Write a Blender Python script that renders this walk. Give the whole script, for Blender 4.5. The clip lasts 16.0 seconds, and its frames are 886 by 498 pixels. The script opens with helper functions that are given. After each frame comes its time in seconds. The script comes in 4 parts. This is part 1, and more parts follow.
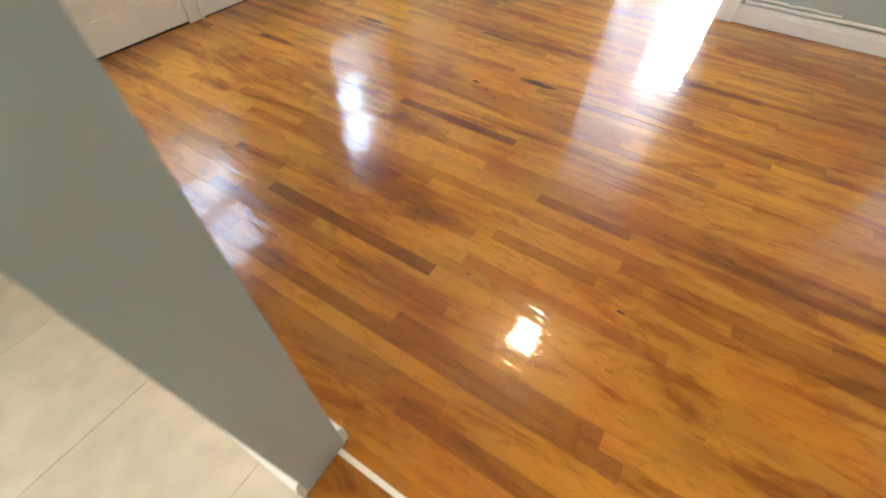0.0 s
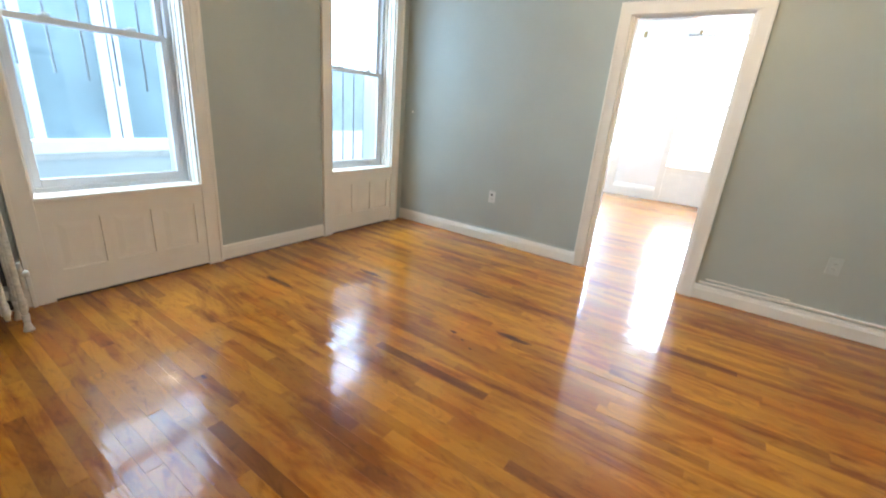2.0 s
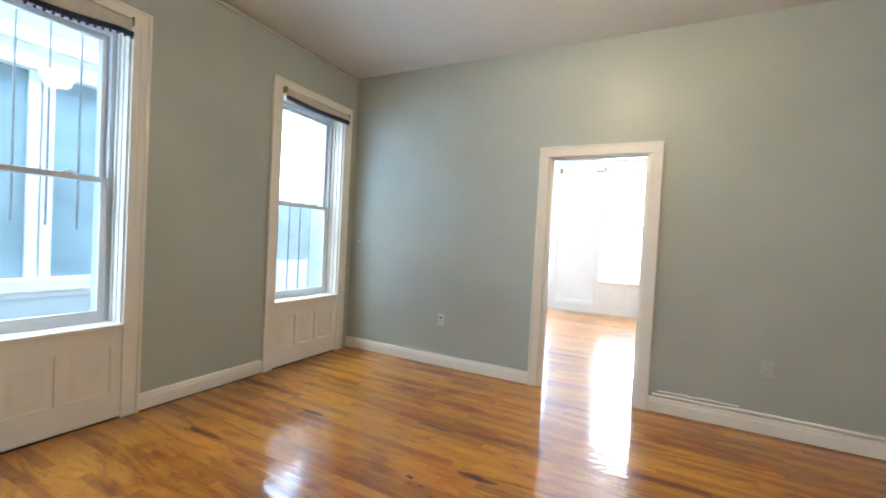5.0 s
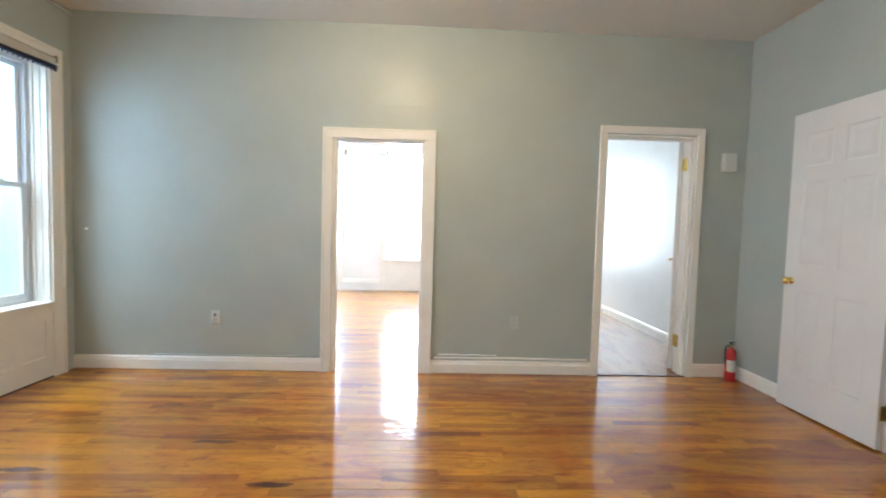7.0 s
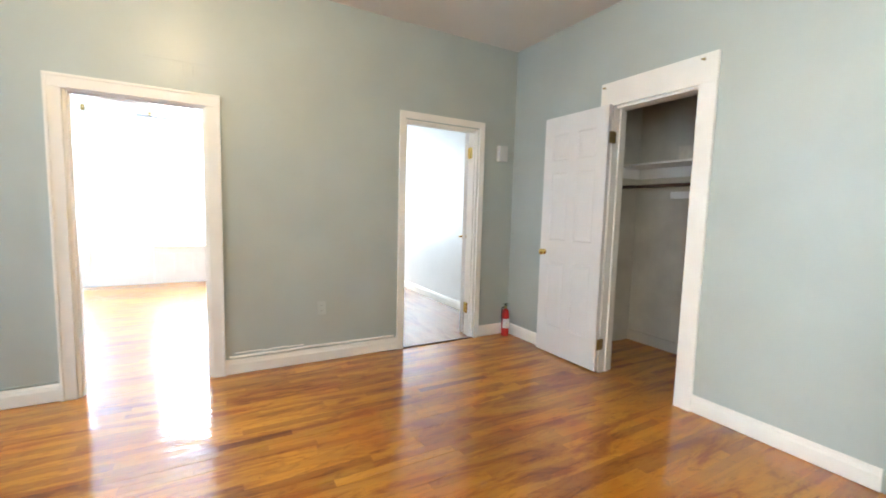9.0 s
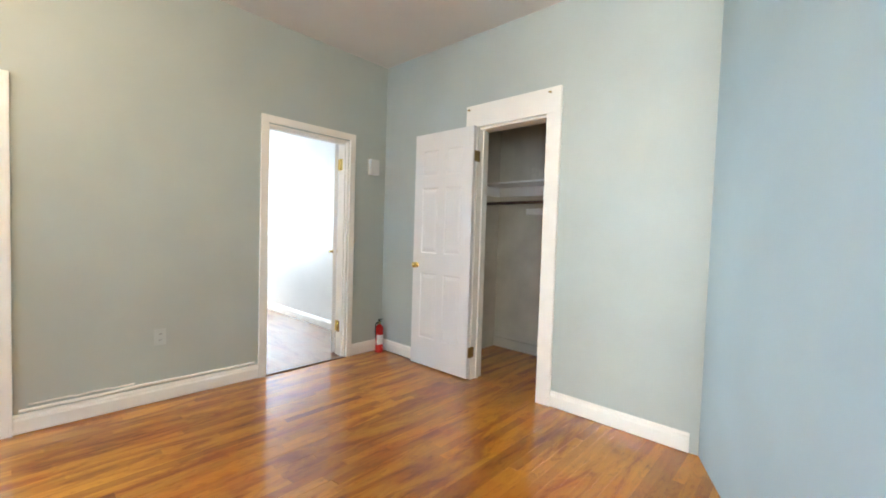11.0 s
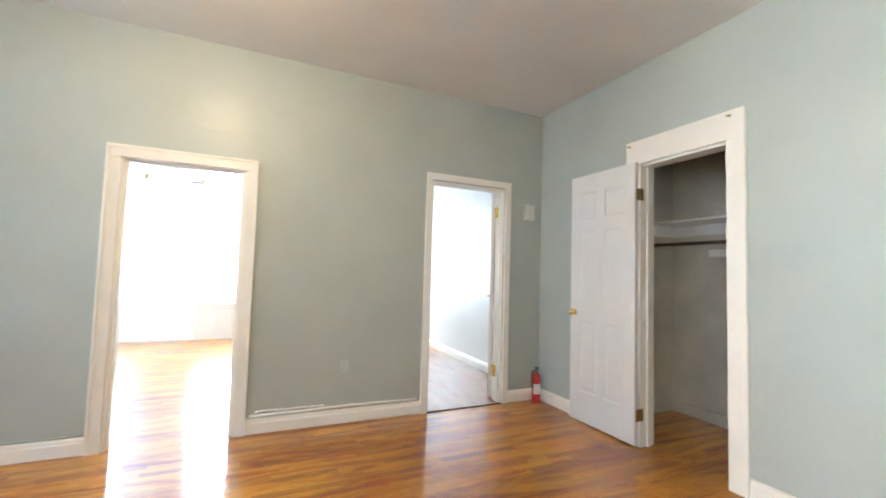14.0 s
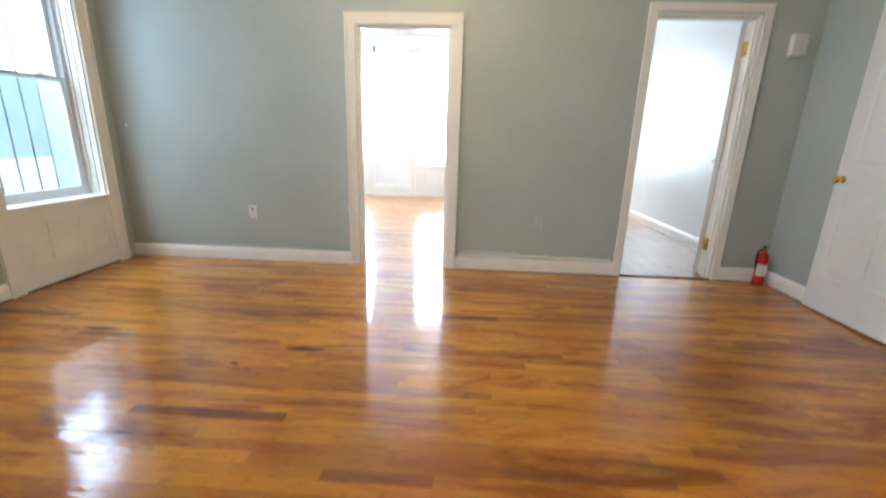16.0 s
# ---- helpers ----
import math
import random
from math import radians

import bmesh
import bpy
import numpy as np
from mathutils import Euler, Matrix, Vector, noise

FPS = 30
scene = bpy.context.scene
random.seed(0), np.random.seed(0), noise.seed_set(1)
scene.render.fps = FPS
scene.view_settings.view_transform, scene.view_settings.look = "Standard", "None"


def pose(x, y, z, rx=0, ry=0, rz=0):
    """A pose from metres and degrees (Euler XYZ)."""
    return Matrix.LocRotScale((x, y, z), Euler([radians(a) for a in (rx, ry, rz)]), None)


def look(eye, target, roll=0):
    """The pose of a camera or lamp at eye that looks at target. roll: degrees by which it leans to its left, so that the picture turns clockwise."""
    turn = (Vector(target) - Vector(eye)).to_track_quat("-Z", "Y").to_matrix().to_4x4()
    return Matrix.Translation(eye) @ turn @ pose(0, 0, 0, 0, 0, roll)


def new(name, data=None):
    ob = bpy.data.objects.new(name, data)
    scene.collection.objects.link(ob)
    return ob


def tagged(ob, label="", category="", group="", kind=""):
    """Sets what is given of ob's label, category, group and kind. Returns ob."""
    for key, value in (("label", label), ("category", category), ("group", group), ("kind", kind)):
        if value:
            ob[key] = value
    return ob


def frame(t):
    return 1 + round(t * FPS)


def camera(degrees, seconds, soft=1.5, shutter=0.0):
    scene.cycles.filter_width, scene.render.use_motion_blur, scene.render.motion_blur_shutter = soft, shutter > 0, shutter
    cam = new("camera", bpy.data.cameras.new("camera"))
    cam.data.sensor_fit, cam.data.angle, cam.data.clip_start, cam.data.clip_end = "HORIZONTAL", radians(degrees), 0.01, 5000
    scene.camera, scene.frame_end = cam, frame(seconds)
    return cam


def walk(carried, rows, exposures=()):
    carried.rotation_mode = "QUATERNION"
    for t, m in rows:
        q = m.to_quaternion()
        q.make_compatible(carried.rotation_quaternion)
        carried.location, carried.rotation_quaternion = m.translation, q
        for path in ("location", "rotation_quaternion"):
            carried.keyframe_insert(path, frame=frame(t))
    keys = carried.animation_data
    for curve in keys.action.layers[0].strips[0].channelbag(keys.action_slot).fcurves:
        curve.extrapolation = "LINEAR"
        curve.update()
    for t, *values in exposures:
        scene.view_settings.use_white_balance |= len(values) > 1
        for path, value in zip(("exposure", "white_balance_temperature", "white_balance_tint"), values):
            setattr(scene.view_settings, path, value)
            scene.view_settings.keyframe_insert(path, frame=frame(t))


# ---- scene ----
cam = camera(94.6, 16.0, soft=1.8, shutter=0.3)
PATH = [
    (0, (0.858, 0.035, 1.223), (0.221, 1.112, -0.337), 2.2),
    (0.5, (0.806, 0.183, 1.206), (0.224, 1.361, -0.302), 3.7),
    (1, (0.84, 0.198, 1.22), (0.184, 1.527, -0.123), 5.1),
    (1.5, (0.891, 0.185, 1.223), (0.043, 1.692, 0.217), 5.1),
    (2, (0.96, 0.163, 1.247), (-0.083, 1.744, 0.605), 4.9),
    (2.5, (0.968, 0.141, 1.244), (-0.2, 1.733, 0.929), 5.1),
    (3, (0.976, 0.127, 1.257), (-0.269, 1.688, 1.139), 5.1),
    (3.2, (0.997, 0.135, 1.261), (-0.269, 1.681, 1.18), 4.9),
    (5.5, (0.917, 0.186, 1.263), (0.217, 2.059, 1.208), 2.4),
    (6, (0.912, 0.207, 1.277), (0.464, 2.154, 1.203), 2.0),
    (6.5, (0.889, 0.215, 1.325), (0.712, 2.204, 1.216), 1.6),
    (7, (0.915, 0.223, 1.282), (0.99, 2.219, 1.183), 1.6),
    (7.5, (0.861, 0.269, 1.301), (1.221, 2.232, 1.175), 1.4),
    (8, (0.887, 0.249, 1.321), (1.469, 2.156, 1.165), 1.6),
    (8.5, (0.891, 0.265, 1.312), (1.687, 2.092, 1.143), 1.6),
    (9, (0.893, 0.286, 1.319), (1.876, 2.018, 1.137), 1.5),
    (9.5, (0.861, 0.334, 1.276), (2.035, 1.945, 1.106), 1.1),
    (10, (0.911, 0.33, 1.272), (2.22, 1.833, 1.101), 0.6),
    (10.2, (0.943, 0.329, 1.296), (2.299, 1.788, 1.118), 0.8),
    (12.5, (0.859, 0.375, 1.234), (2.393, 1.648, 1.391), 0.8),
    (13, (0.985, 0.286, 1.303), (2.306, 1.779, 1.457), 1.5),
    (13.5, (0.951, 0.297, 1.303), (2.058, 1.957, 1.434), 1.4),
    (14, (0.986, 0.27, 1.29), (1.811, 2.088, 1.403), 1.7),
    (14.5, (0.977, 0.227, 1.317), (1.514, 2.153, 1.374), 1.6),
    (15, (0.985, 0.186, 1.312), (1.225, 2.172, 1.327), 1.6),
    (15.5, (1.005, 0.163, 1.283), (0.994, 2.161, 1.214), 1.5),
    (16, (1.013, 0.174, 1.166), (0.928, 2.099, 0.643), 1.7),
]
EXPOSURES = [(0, 1.42), (1.0, 1.36), (1.5, 1.2), (2.2, 1.14), (3.2, 1.12), (5.5, 0.94), (6.7, 1.0), (7.6, 1.40), (8.5, 1.45), (10.2, 1.50), (12.5, 1.58), (14, 1.44), (15, 1.28), (15.6, 1.12), (16, 1.08)]
walk(cam, [(t, look(*row)) for t, *row in PATH], EXPOSURES)

# ---- world, sun and large lights ----
SUN_EL, SUN_AZ = radians(42), radians(-28)   # azimuth from +y towards +x
world = bpy.data.worlds.new("world")
scene.world = world
world.use_nodes = True
wn = world.node_tree.nodes
sky = wn.new("ShaderNodeTexSky")
sky.sky_type, sky.sun_disc, sky.sun_elevation, sky.sun_rotation = "NISHITA", False, SUN_EL, SUN_AZ
wn["Background"].inputs[1].default_value = 0.15
world.node_tree.links.new(sky.outputs[0], wn["Background"].inputs[0])

sun_dir = Vector((math.sin(SUN_AZ) * math.cos(SUN_EL), math.cos(SUN_AZ) * math.cos(SUN_EL), math.sin(SUN_EL)))
sun = new("sun", bpy.data.lights.new("sun", "SUN"))
sun.matrix_world = look(sun_dir * 30, (0, 0, 0))
sun.data.energy, sun.data.angle, sun.data.color = 1.2, radians(14), (1, 0.95, 0.88)


XL_OUT = -2.2   # in the opening of the kitchen window


def area(name, eye, target, w, h, watts, color):
    ob = new(name, bpy.data.lights.new(name, "AREA"))
    ob.matrix_world = look(eye, target)
    ob.data.shape, ob.data.size, ob.data.size_y = "RECTANGLE", w, h
    ob.data.energy, ob.data.color = watts, color
    return ob


# daylight at the street windows, and the sky strip over the side court
for wx, watts, tone in ((-1.31, 145, (0.42, 0.67, 1)), (0.49, 80, (0.74, 0.86, 1))):
    area("street_daylight", (wx, 8.78, 1.58), (wx, 0, 1.5), 0.88, 2.36, watts, tone)
side_day = area("street_daylight", (2.5, 8.78, 1.75), (3.2, 0.3, 1.5), 0.85, 1.95, 31, (0.68, 0.84, 1))
side_day.data.spread = radians(120)
area("court_daylight", (-3.85, 2.0, 5.6), (-3.85, 2.0, 0), 2.3, 9.0, 620, (0.60, 0.80, 1))
area("court_sky", (-5.2, 2.2, 5.8), (1.5, 2.2, 0.6), 7.0, 4.0, 300, (0.60, 0.80, 1))
kitchen_day = area("kitchen_daylight", (XL_OUT, -1.7, 1.75), (3.7, 1.3, 1.65), 1.1, 1.4, 21, (0.92, 0.95, 0.96))
kitchen_day.data.spread = radians(80)
area("window_daylight", (-2.74, 0.73, 1.55), (3.0, 1.6, 1.3), 0.24, 1.8, 16, (0.48, 0.70, 1))
area("window_daylight", (-2.80, 3.30, 2.10), (3.0, 3.0, 1.4), 1.2, 0.98, 25, (0.50, 0.74, 1))


# ---- materials ----
def mat(name, color, rough=0.5, metal=0.0, var=0.06, scale=6.0, bump=0.0, bscale=60.0, coat=0.0, spec=0.5, emit=0.0):
    """Paint-like surface: large soft variation, fine relief."""
    m = bpy.data.materials.new(name)
    m.use_nodes = True
    nt = m.node_tree
    N, L = nt.nodes, nt.links
    b = N["Principled BSDF"]
    b.inputs["Roughness"].default_value, b.inputs["Metallic"].default_value = rough, metal
    b.inputs["Specular IOR Level"].default_value = spec
    b.inputs["Coat Weight"].default_value = coat
    g = N.new("ShaderNodeNewGeometry")
    n1 = N.new("ShaderNodeTexNoise")
    n1.inputs["Scale"].default_value, n1.inputs["Detail"].default_value = scale, 5
    L.new(g.outputs["Position"], n1.inputs["Vector"])
    r = N.new("ShaderNodeValToRGB")
    r.color_ramp.elements[0].position, r.color_ramp.elements[1].position = 0.3, 0.7
    r.color_ramp.elements[0].color = (*[c * (1 - var) for c in color], 1)
    r.color_ramp.elements[1].color = (*[min(1, c * (1 + var)) for c in color], 1)
    L.new(n1.outputs[0], r.inputs[0])
    L.new(r.outputs[0], b.inputs["Base Color"])
    if bump:
        n2 = N.new("ShaderNodeTexNoise")
        n2.inputs["Scale"].default_value, n2.inputs["Detail"].default_value = bscale, 6
        L.new(g.outputs["Position"], n2.inputs["Vector"])
        bp = N.new("ShaderNodeBump")
        bp.inputs["Strength"].default_value, bp.inputs["Distance"].default_value = bump, 0.002
        L.new(n2.outputs[0], bp.inputs["Height"])
        L.new(bp.outputs[0], b.inputs["Normal"])
        if coat:
            L.new(bp.outputs[0], b.inputs["Coat Normal"])
    if emit:
        b.inputs["Emission Color"].default_value = (*color, 1)
        b.inputs["Emission Strength"].default_value = emit
    return m


def wood(name, rnd, base_light, base_dark, gloss=0.055, along=0, dark_stain=0.34):
    """Varnished strip floor: each board its own tone and grain, knots, mineral streaks."""
    m = bpy.data.materials.new(name)
    m.use_nodes = True
    nt = m.node_tree
    N, L = nt.nodes, nt.links
    b = N["Principled BSDF"]
    g = N.new("ShaderNodeNewGeometry")
    rnd_out = N.new("ShaderNodeObjectInfo").outputs["Random"] if rnd == "object" else g.outputs["Random Per Island"]
    mul = N.new("ShaderNodeMath"); mul.operation = "MULTIPLY"; mul.inputs[1].default_value = 37.0
    L.new(rnd_out, mul.inputs[0])
    comb = N.new("ShaderNodeCombineXYZ")
    L.new(mul.outputs[0], comb.inputs[0]); L.new(mul.outputs[0], comb.inputs[2])
    add = N.new("ShaderNodeVectorMath"); add.operation = "ADD"
    L.new(g.outputs["Position"], add.inputs[0]); L.new(comb.outputs[0], add.inputs[1])

    def scaled(v):
        s = N.new("ShaderNodeVectorMath"); s.operation = "MULTIPLY"
        s.inputs[1].default_value = v
        L.new(add.outputs[0], s.inputs[0])
        return s.outputs[0]

    def noise_tex(vec, scale, detail=6, dist=0.0, rough=0.6):
        n = N.new("ShaderNodeTexNoise")
        n.inputs["Scale"].default_value, n.inputs["Detail"].default_value = scale, detail
        n.inputs["Distortion"].default_value, n.inputs["Roughness"].default_value = dist, rough
        L.new(vec, n.inputs["Vector"])
        return n.outputs[0]

    def ramp(src, *stops):
        r = N.new("ShaderNodeValToRGB")
        while len(r.color_ramp.elements) < len(stops):
            r.color_ramp.elements.new(0.5)
        for e, (p, c) in zip(r.color_ramp.elements, stops):
            e.position, e.color = p, (*c, 1)
        L.new(src, r.inputs[0])
        return r.outputs[0]

    def mix(kind, fac, a, c):
        x = N.new("ShaderNodeMix"); x.data_type = "RGBA"; x.blend_type = kind
        if hasattr(fac, "links"):
            L.new(fac, x.inputs[0])
        else:
            x.inputs[0].default_value = fac
        L.new(a, x.inputs[6])
        L.new(c, x.inputs[7])
        return x.outputs[2]

    mid = tuple((p + q) / 2 for p, q in zip(base_light, base_dark))
    tone = ramp(rnd_out, (0.0, base_dark), (0.12, tuple(1.15 * c for c in base_dark)), (0.26, tuple(0.92 * c for c in mid)), (0.55, tuple(0.4 * p + 0.6 * q for p, q in zip(mid, base_light))),
                (1.0, tuple(min(1, 1.02 * c) for c in base_light)))
    w = (1.6, 9, 9) if along == 0 else (9, 1.6, 9)
    w2 = (3, 90, 90) if along == 0 else (90, 3, 90)
    grain = ramp(noise_tex(scaled(w), 1.1, 3.5, 2.6), (0.30, (0.50, 0.38, 0.30)), (0.44, (0.86, 0.80, 0.74)), (0.52, (1.0, 1.0, 1.0)), (0.62, (0.86, 0.83, 0.74)), (0.72, (1.0, 1.0, 1.0)))
    fine = ramp(noise_tex(scaled(w2), 2.0, 4), (0.30, (0.80, 0.75, 0.70)), (0.6, (1.0, 1.0, 1.0)))
    w3 = (3.5, 13, 13) if along == 0 else (13, 3.5, 13)
    knots = ramp(noise_tex(scaled(w3), 1.0, 3, 2.4), (0.27, (0.12, 0.07, 0.05)), (0.34, (0.62, 0.5, 0.42)), (0.42, (1.0, 1.0, 1.0)))
    c = mix("MULTIPLY", 0.32, tone, grain)
    c = mix("MULTIPLY", 0.10, c, fine)
    c = mix("MULTIPLY", dark_stain, c, knots)
    big = N.new("ShaderNodeTexNoise"); big.inputs["Scale"].default_value = 1.1
    L.new(g.outputs["Position"], big.inputs["Vector"])
    c = mix("MULTIPLY", 0.55, c, ramp(big.outputs[0], (0.36, (0.72, 0.62, 0.55)), (0.6, (1.0, 1.0, 1.0))))
    w4 = (5, 13, 13) if along == 0 else (13, 5, 13)
    spots = ramp(noise_tex(scaled(w4), 0.7, 4, 3.0, 0.6), (0.33, (0.30, 0.20, 0.14)), (0.39, (0.66, 0.55, 0.45)), (0.46, (1.0, 1.0, 1.0)))
    c = mix("MULTIPLY", dark_stain, c, spots)
    st = N.new("ShaderNodeVectorMath"); st.operation = "MULTIPLY"
    st.inputs[1].default_value = (0.9, 4.5, 8) if along == 0 else (4.5, 0.9, 8)
    L.new(g.outputs["Position"], st.inputs[0])
    stain = ramp(noise_tex(st.outputs[0], 1.2, 6, 1.6, 0.62), (0.36, (0.50, 0.33, 0.22)), (0.47, (0.92, 0.86, 0.80)), (0.55, (1.0, 1.0, 1.0)))
    c = mix("MULTIPLY", 0.85, c, stain)
    hue = N.new("ShaderNodeTexNoise"); hue.inputs["Scale"].default_value, hue.inputs["Detail"].default_value = 2.6, 4
    L.new(g.outputs["Position"], hue.inputs["Vector"])
    c = mix("MULTIPLY", 0.8, c, ramp(hue.outputs[0], (0.36, (1.0, 0.80, 0.62)), (0.5, (1.0, 1.0, 0.95)), (0.64, (1.0, 1.04, 0.97))))
    L.new(c, b.inputs["Base Color"])
    b.inputs["Roughness"].default_value = 0.38
    b.inputs["Coat Weight"].default_value = 1.0
    b.inputs["Specular IOR Level"].default_value = 0.1
    b.inputs["Coat IOR"].default_value = 1.56
    wear = N.new("ShaderNodeTexNoise"); wear.inputs["Scale"].default_value, wear.inputs["Detail"].default_value = 3.0, 8
    L.new(g.outputs["Position"], wear.inputs["Vector"])
    mr = N.new("ShaderNodeMapRange")
    mr.inputs[3].default_value, mr.inputs[4].default_value = gloss * 0.75, gloss * 1.5
    L.new(wear.outputs[0], mr.inputs[0]); L.new(mr.outputs[0], b.inputs["Coat Roughness"])
    wave = N.new("ShaderNodeTexNoise"); wave.inputs["Scale"].default_value, wave.inputs["Detail"].default_value = 3.2, 3
    v = N.new("ShaderNodeVectorMath"); v.operation = "MULTIPLY"
    v.inputs[1].default_value = (1, 5, 1) if along == 0 else (5, 1, 1)
    L.new(add.outputs[0], v.inputs[0]); L.new(v.outputs[0], wave.inputs["Vector"])
    bp = N.new("ShaderNodeBump"); bp.inputs["Strength"].default_value, bp.inputs["Distance"].default_value = 0.62, 0.004
    L.new(wave.outputs[0], bp.inputs["Height"])
    peel = N.new("ShaderNodeTexNoise"); peel.inputs["Scale"].default_value, peel.inputs["Detail"].default_value = 42.0, 3
    L.new(g.outputs["Position"], peel.inputs["Vector"])
    bp3 = N.new("ShaderNodeBump"); bp3.inputs["Strength"].default_value, bp3.inputs["Distance"].default_value = 0.4, 0.001
    L.new(peel.outputs[0], bp3.inputs["Height"]); L.new(bp.outputs[0], bp3.inputs["Normal"]); L.new(bp3.outputs[0], b.inputs["Coat Normal"])
    bp2 = N.new("ShaderNodeBump"); bp2.inputs["Strength"].default_value, bp2.inputs["Distance"].default_value = 0.2, 0.001
    L.new(fine, bp2.inputs["Height"]); L.new(bp2.outputs[0], b.inputs["Normal"])
    return m


def glass(name, tint=(0.95, 0.98, 1)):
    m = bpy.data.materials.new(name)
    m.use_nodes = True
    b = m.node_tree.nodes["Principled BSDF"]
    b.inputs["Base Color"].default_value = (*tint, 1)
    b.inputs["Transmission Weight"].default_value, b.inputs["Roughness"].default_value = 1, 0.01
    b.inputs["IOR"].default_value = 1.45
    return m


M_WALL = mat("sage_grey_wall_paint", (0.462, 0.504, 0.466), 0.5, var=0.05, scale=1.8, bump=0.35, bscale=14, coat=0.32)
M_WALL.node_tree.nodes["Principled BSDF"].inputs["Coat Roughness"].default_value = 0.31
# pale paint of the slanting wall, with blue daylight mixed into the base colour
M_WALL_PALE = mat("daylight_blued_wall_paint", (0.445, 0.565, 0.61), 0.5, var=0.04, scale=1.8, bump=0.3, bscale=14)
M_WALL_IN = mat("off_white_wall_paint", (0.86, 0.86, 0.84), 0.32, var=0.03, scale=2, bump=0.2, bscale=25)
# dull closet plaster, base colour darkened further to dim the recess
M_CLOSET = mat("darkened_closet_plaster", (0.56, 0.53, 0.45), 0.6, var=0.12, scale=3, bump=0.5, bscale=20)
M_CREAM = mat("cream_wall_paint", (0.93, 0.91, 0.87), 0.5, var=0.04, scale=2, bump=0.2, bscale=25)
M_CEIL = mat("warm_white_ceiling_paint", (0.74, 0.71, 0.66), 0.5, var=0.04, scale=1.3, bump=0.5, bscale=9)
M_TRIM = mat("white_trim_paint", (0.91, 0.87, 0.79), 0.28, var=0.03, scale=5, bump=0.25, bscale=40)
M_DOOR = mat("white_door_paint", (0.82, 0.80, 0.77), 0.3, var=0.02, scale=5, bump=0.15, bscale=50)
M_VINYL = mat("white_vinyl", (0.68, 0.71, 0.74), 0.3, var=0.02, scale=8)
M_PLATE = mat("painted_over_plate", (0.53, 0.57, 0.54), 0.4, var=0.03)
M_BRASS = mat("polished_brass", (0.85, 0.62, 0.20), 0.22, 1.0, var=0.08, scale=30)
M_AGED = mat("aged_brass", (0.42, 0.30, 0.12), 0.35, 1.0, var=0.2, scale=60)
M_DARK = mat("dark_gap", (0.03, 0.025, 0.02), 0.8, var=0.2)
M_RAD = mat("worn_silver_radiator_paint", (0.74, 0.70, 0.62), 0.42, 0.0, var=0.16, scale=60, bump=0.7, bscale=70)
M_RADDARK = mat("dark_iron_and_shade", (0.07, 0.065, 0.06), 0.6, 0.4, var=0.3, scale=30)
M_RED = mat("red_enamel", (0.52, 0.015, 0.015), 0.25, var=0.05, coat=0.5)
M_BLACK = mat("black_plastic", (0.02, 0.02, 0.02), 0.4, var=0.1)
M_LABEL = mat("white_paper_label", (0.75, 0.72, 0.68), 0.5, var=0.04, scale=40)
M_PLASTIC = mat("white_plastic", (0.72, 0.72, 0.69), 0.35, var=0.02)
M_FABRIC = mat("navy_woven_trim", (0.03, 0.035, 0.07), 0.9, var=0.5, scale=90)
M_SHADE = mat("beige_shade_cloth", (0.62, 0.58, 0.50), 0.8, var=0.08, scale=20)
M_BARS = mat("grey_painted_iron", (0.25, 0.28, 0.30), 0.5, 0.3, var=0.2)
M_TILE = mat("beige_marbled_tile", (0.66, 0.57, 0.46), 0.2, var=0.10, scale=9, bump=0.1)
M_GROUT = mat("grey_brown_grout", (0.30, 0.25, 0.20), 0.8, var=0.1, scale=30)
M_SIDING = mat("pale_blue_grey_siding", (0.64, 0.72, 0.76), 0.6, var=0.05, scale=3)
M_STONE = mat("white_painted_cornice", (0.78, 0.80, 0.80), 0.6, var=0.05, scale=5)
M_WINDARK = mat("dark_far_pane", (0.23, 0.32, 0.36), 0.15, var=0.2, scale=2)
M_WINDARK2 = mat("blue_grey_boarding", (0.36, 0.45, 0.48), 0.6, var=0.12, scale=3)
M_COURT = mat("grey_concrete", (0.38, 0.38, 0.37), 0.85, var=0.15, scale=3)
M_GLASS = glass("clear_glass")
M_GLOBE = mat("frosted_bulb_glass", (1.0, 0.79, 0.52), 0.3, emit=42)
M_WOOD = wood("varnished_oak_strip", "object", (0.67, 0.276, 0.026), (0.39, 0.145, 0.014))
M_WOOD_MID = wood("reddish_oak_strip", "object", (0.50, 0.175, 0.016), (0.45, 0.155, 0.014))
M_WOOD_DEEP = wood("dark_oak_strip", "object", (0.31, 0.105, 0.014), (0.26, 0.088, 0.012))
M_SCORCH = wood("blackish_oak_figure", "object", (0.115, 0.034, 0.012), (0.10, 0.030, 0.010))
M_HALO = wood("brown_oak_figure", "object", (0.22, 0.082, 0.018), (0.19, 0.068, 0.016))
M_KNOT = mat("dark_knot", (0.13, 0.05, 0.03), 0.15, var=0.3, scale=60)
M_WOOD_J = wood("varnished_oak_strip_far", "island", (0.67, 0.276, 0.026), (0.39, 0.145, 0.014))
M_WOOD2 = wood("dull_oak_strip", "island", (0.40, 0.22, 0.115), (0.33, 0.18, 0.09), gloss=0.13, along=1, dark_stain=0.2)
M_SILL = mat("dark_stained_threshold", (0.13, 0.055, 0.025), 0.3, var=0.3, scale=12)
M_ROD = mat("dark_wood_rod", (0.10, 0.05, 0.03), 0.4, var=0.2, scale=20)


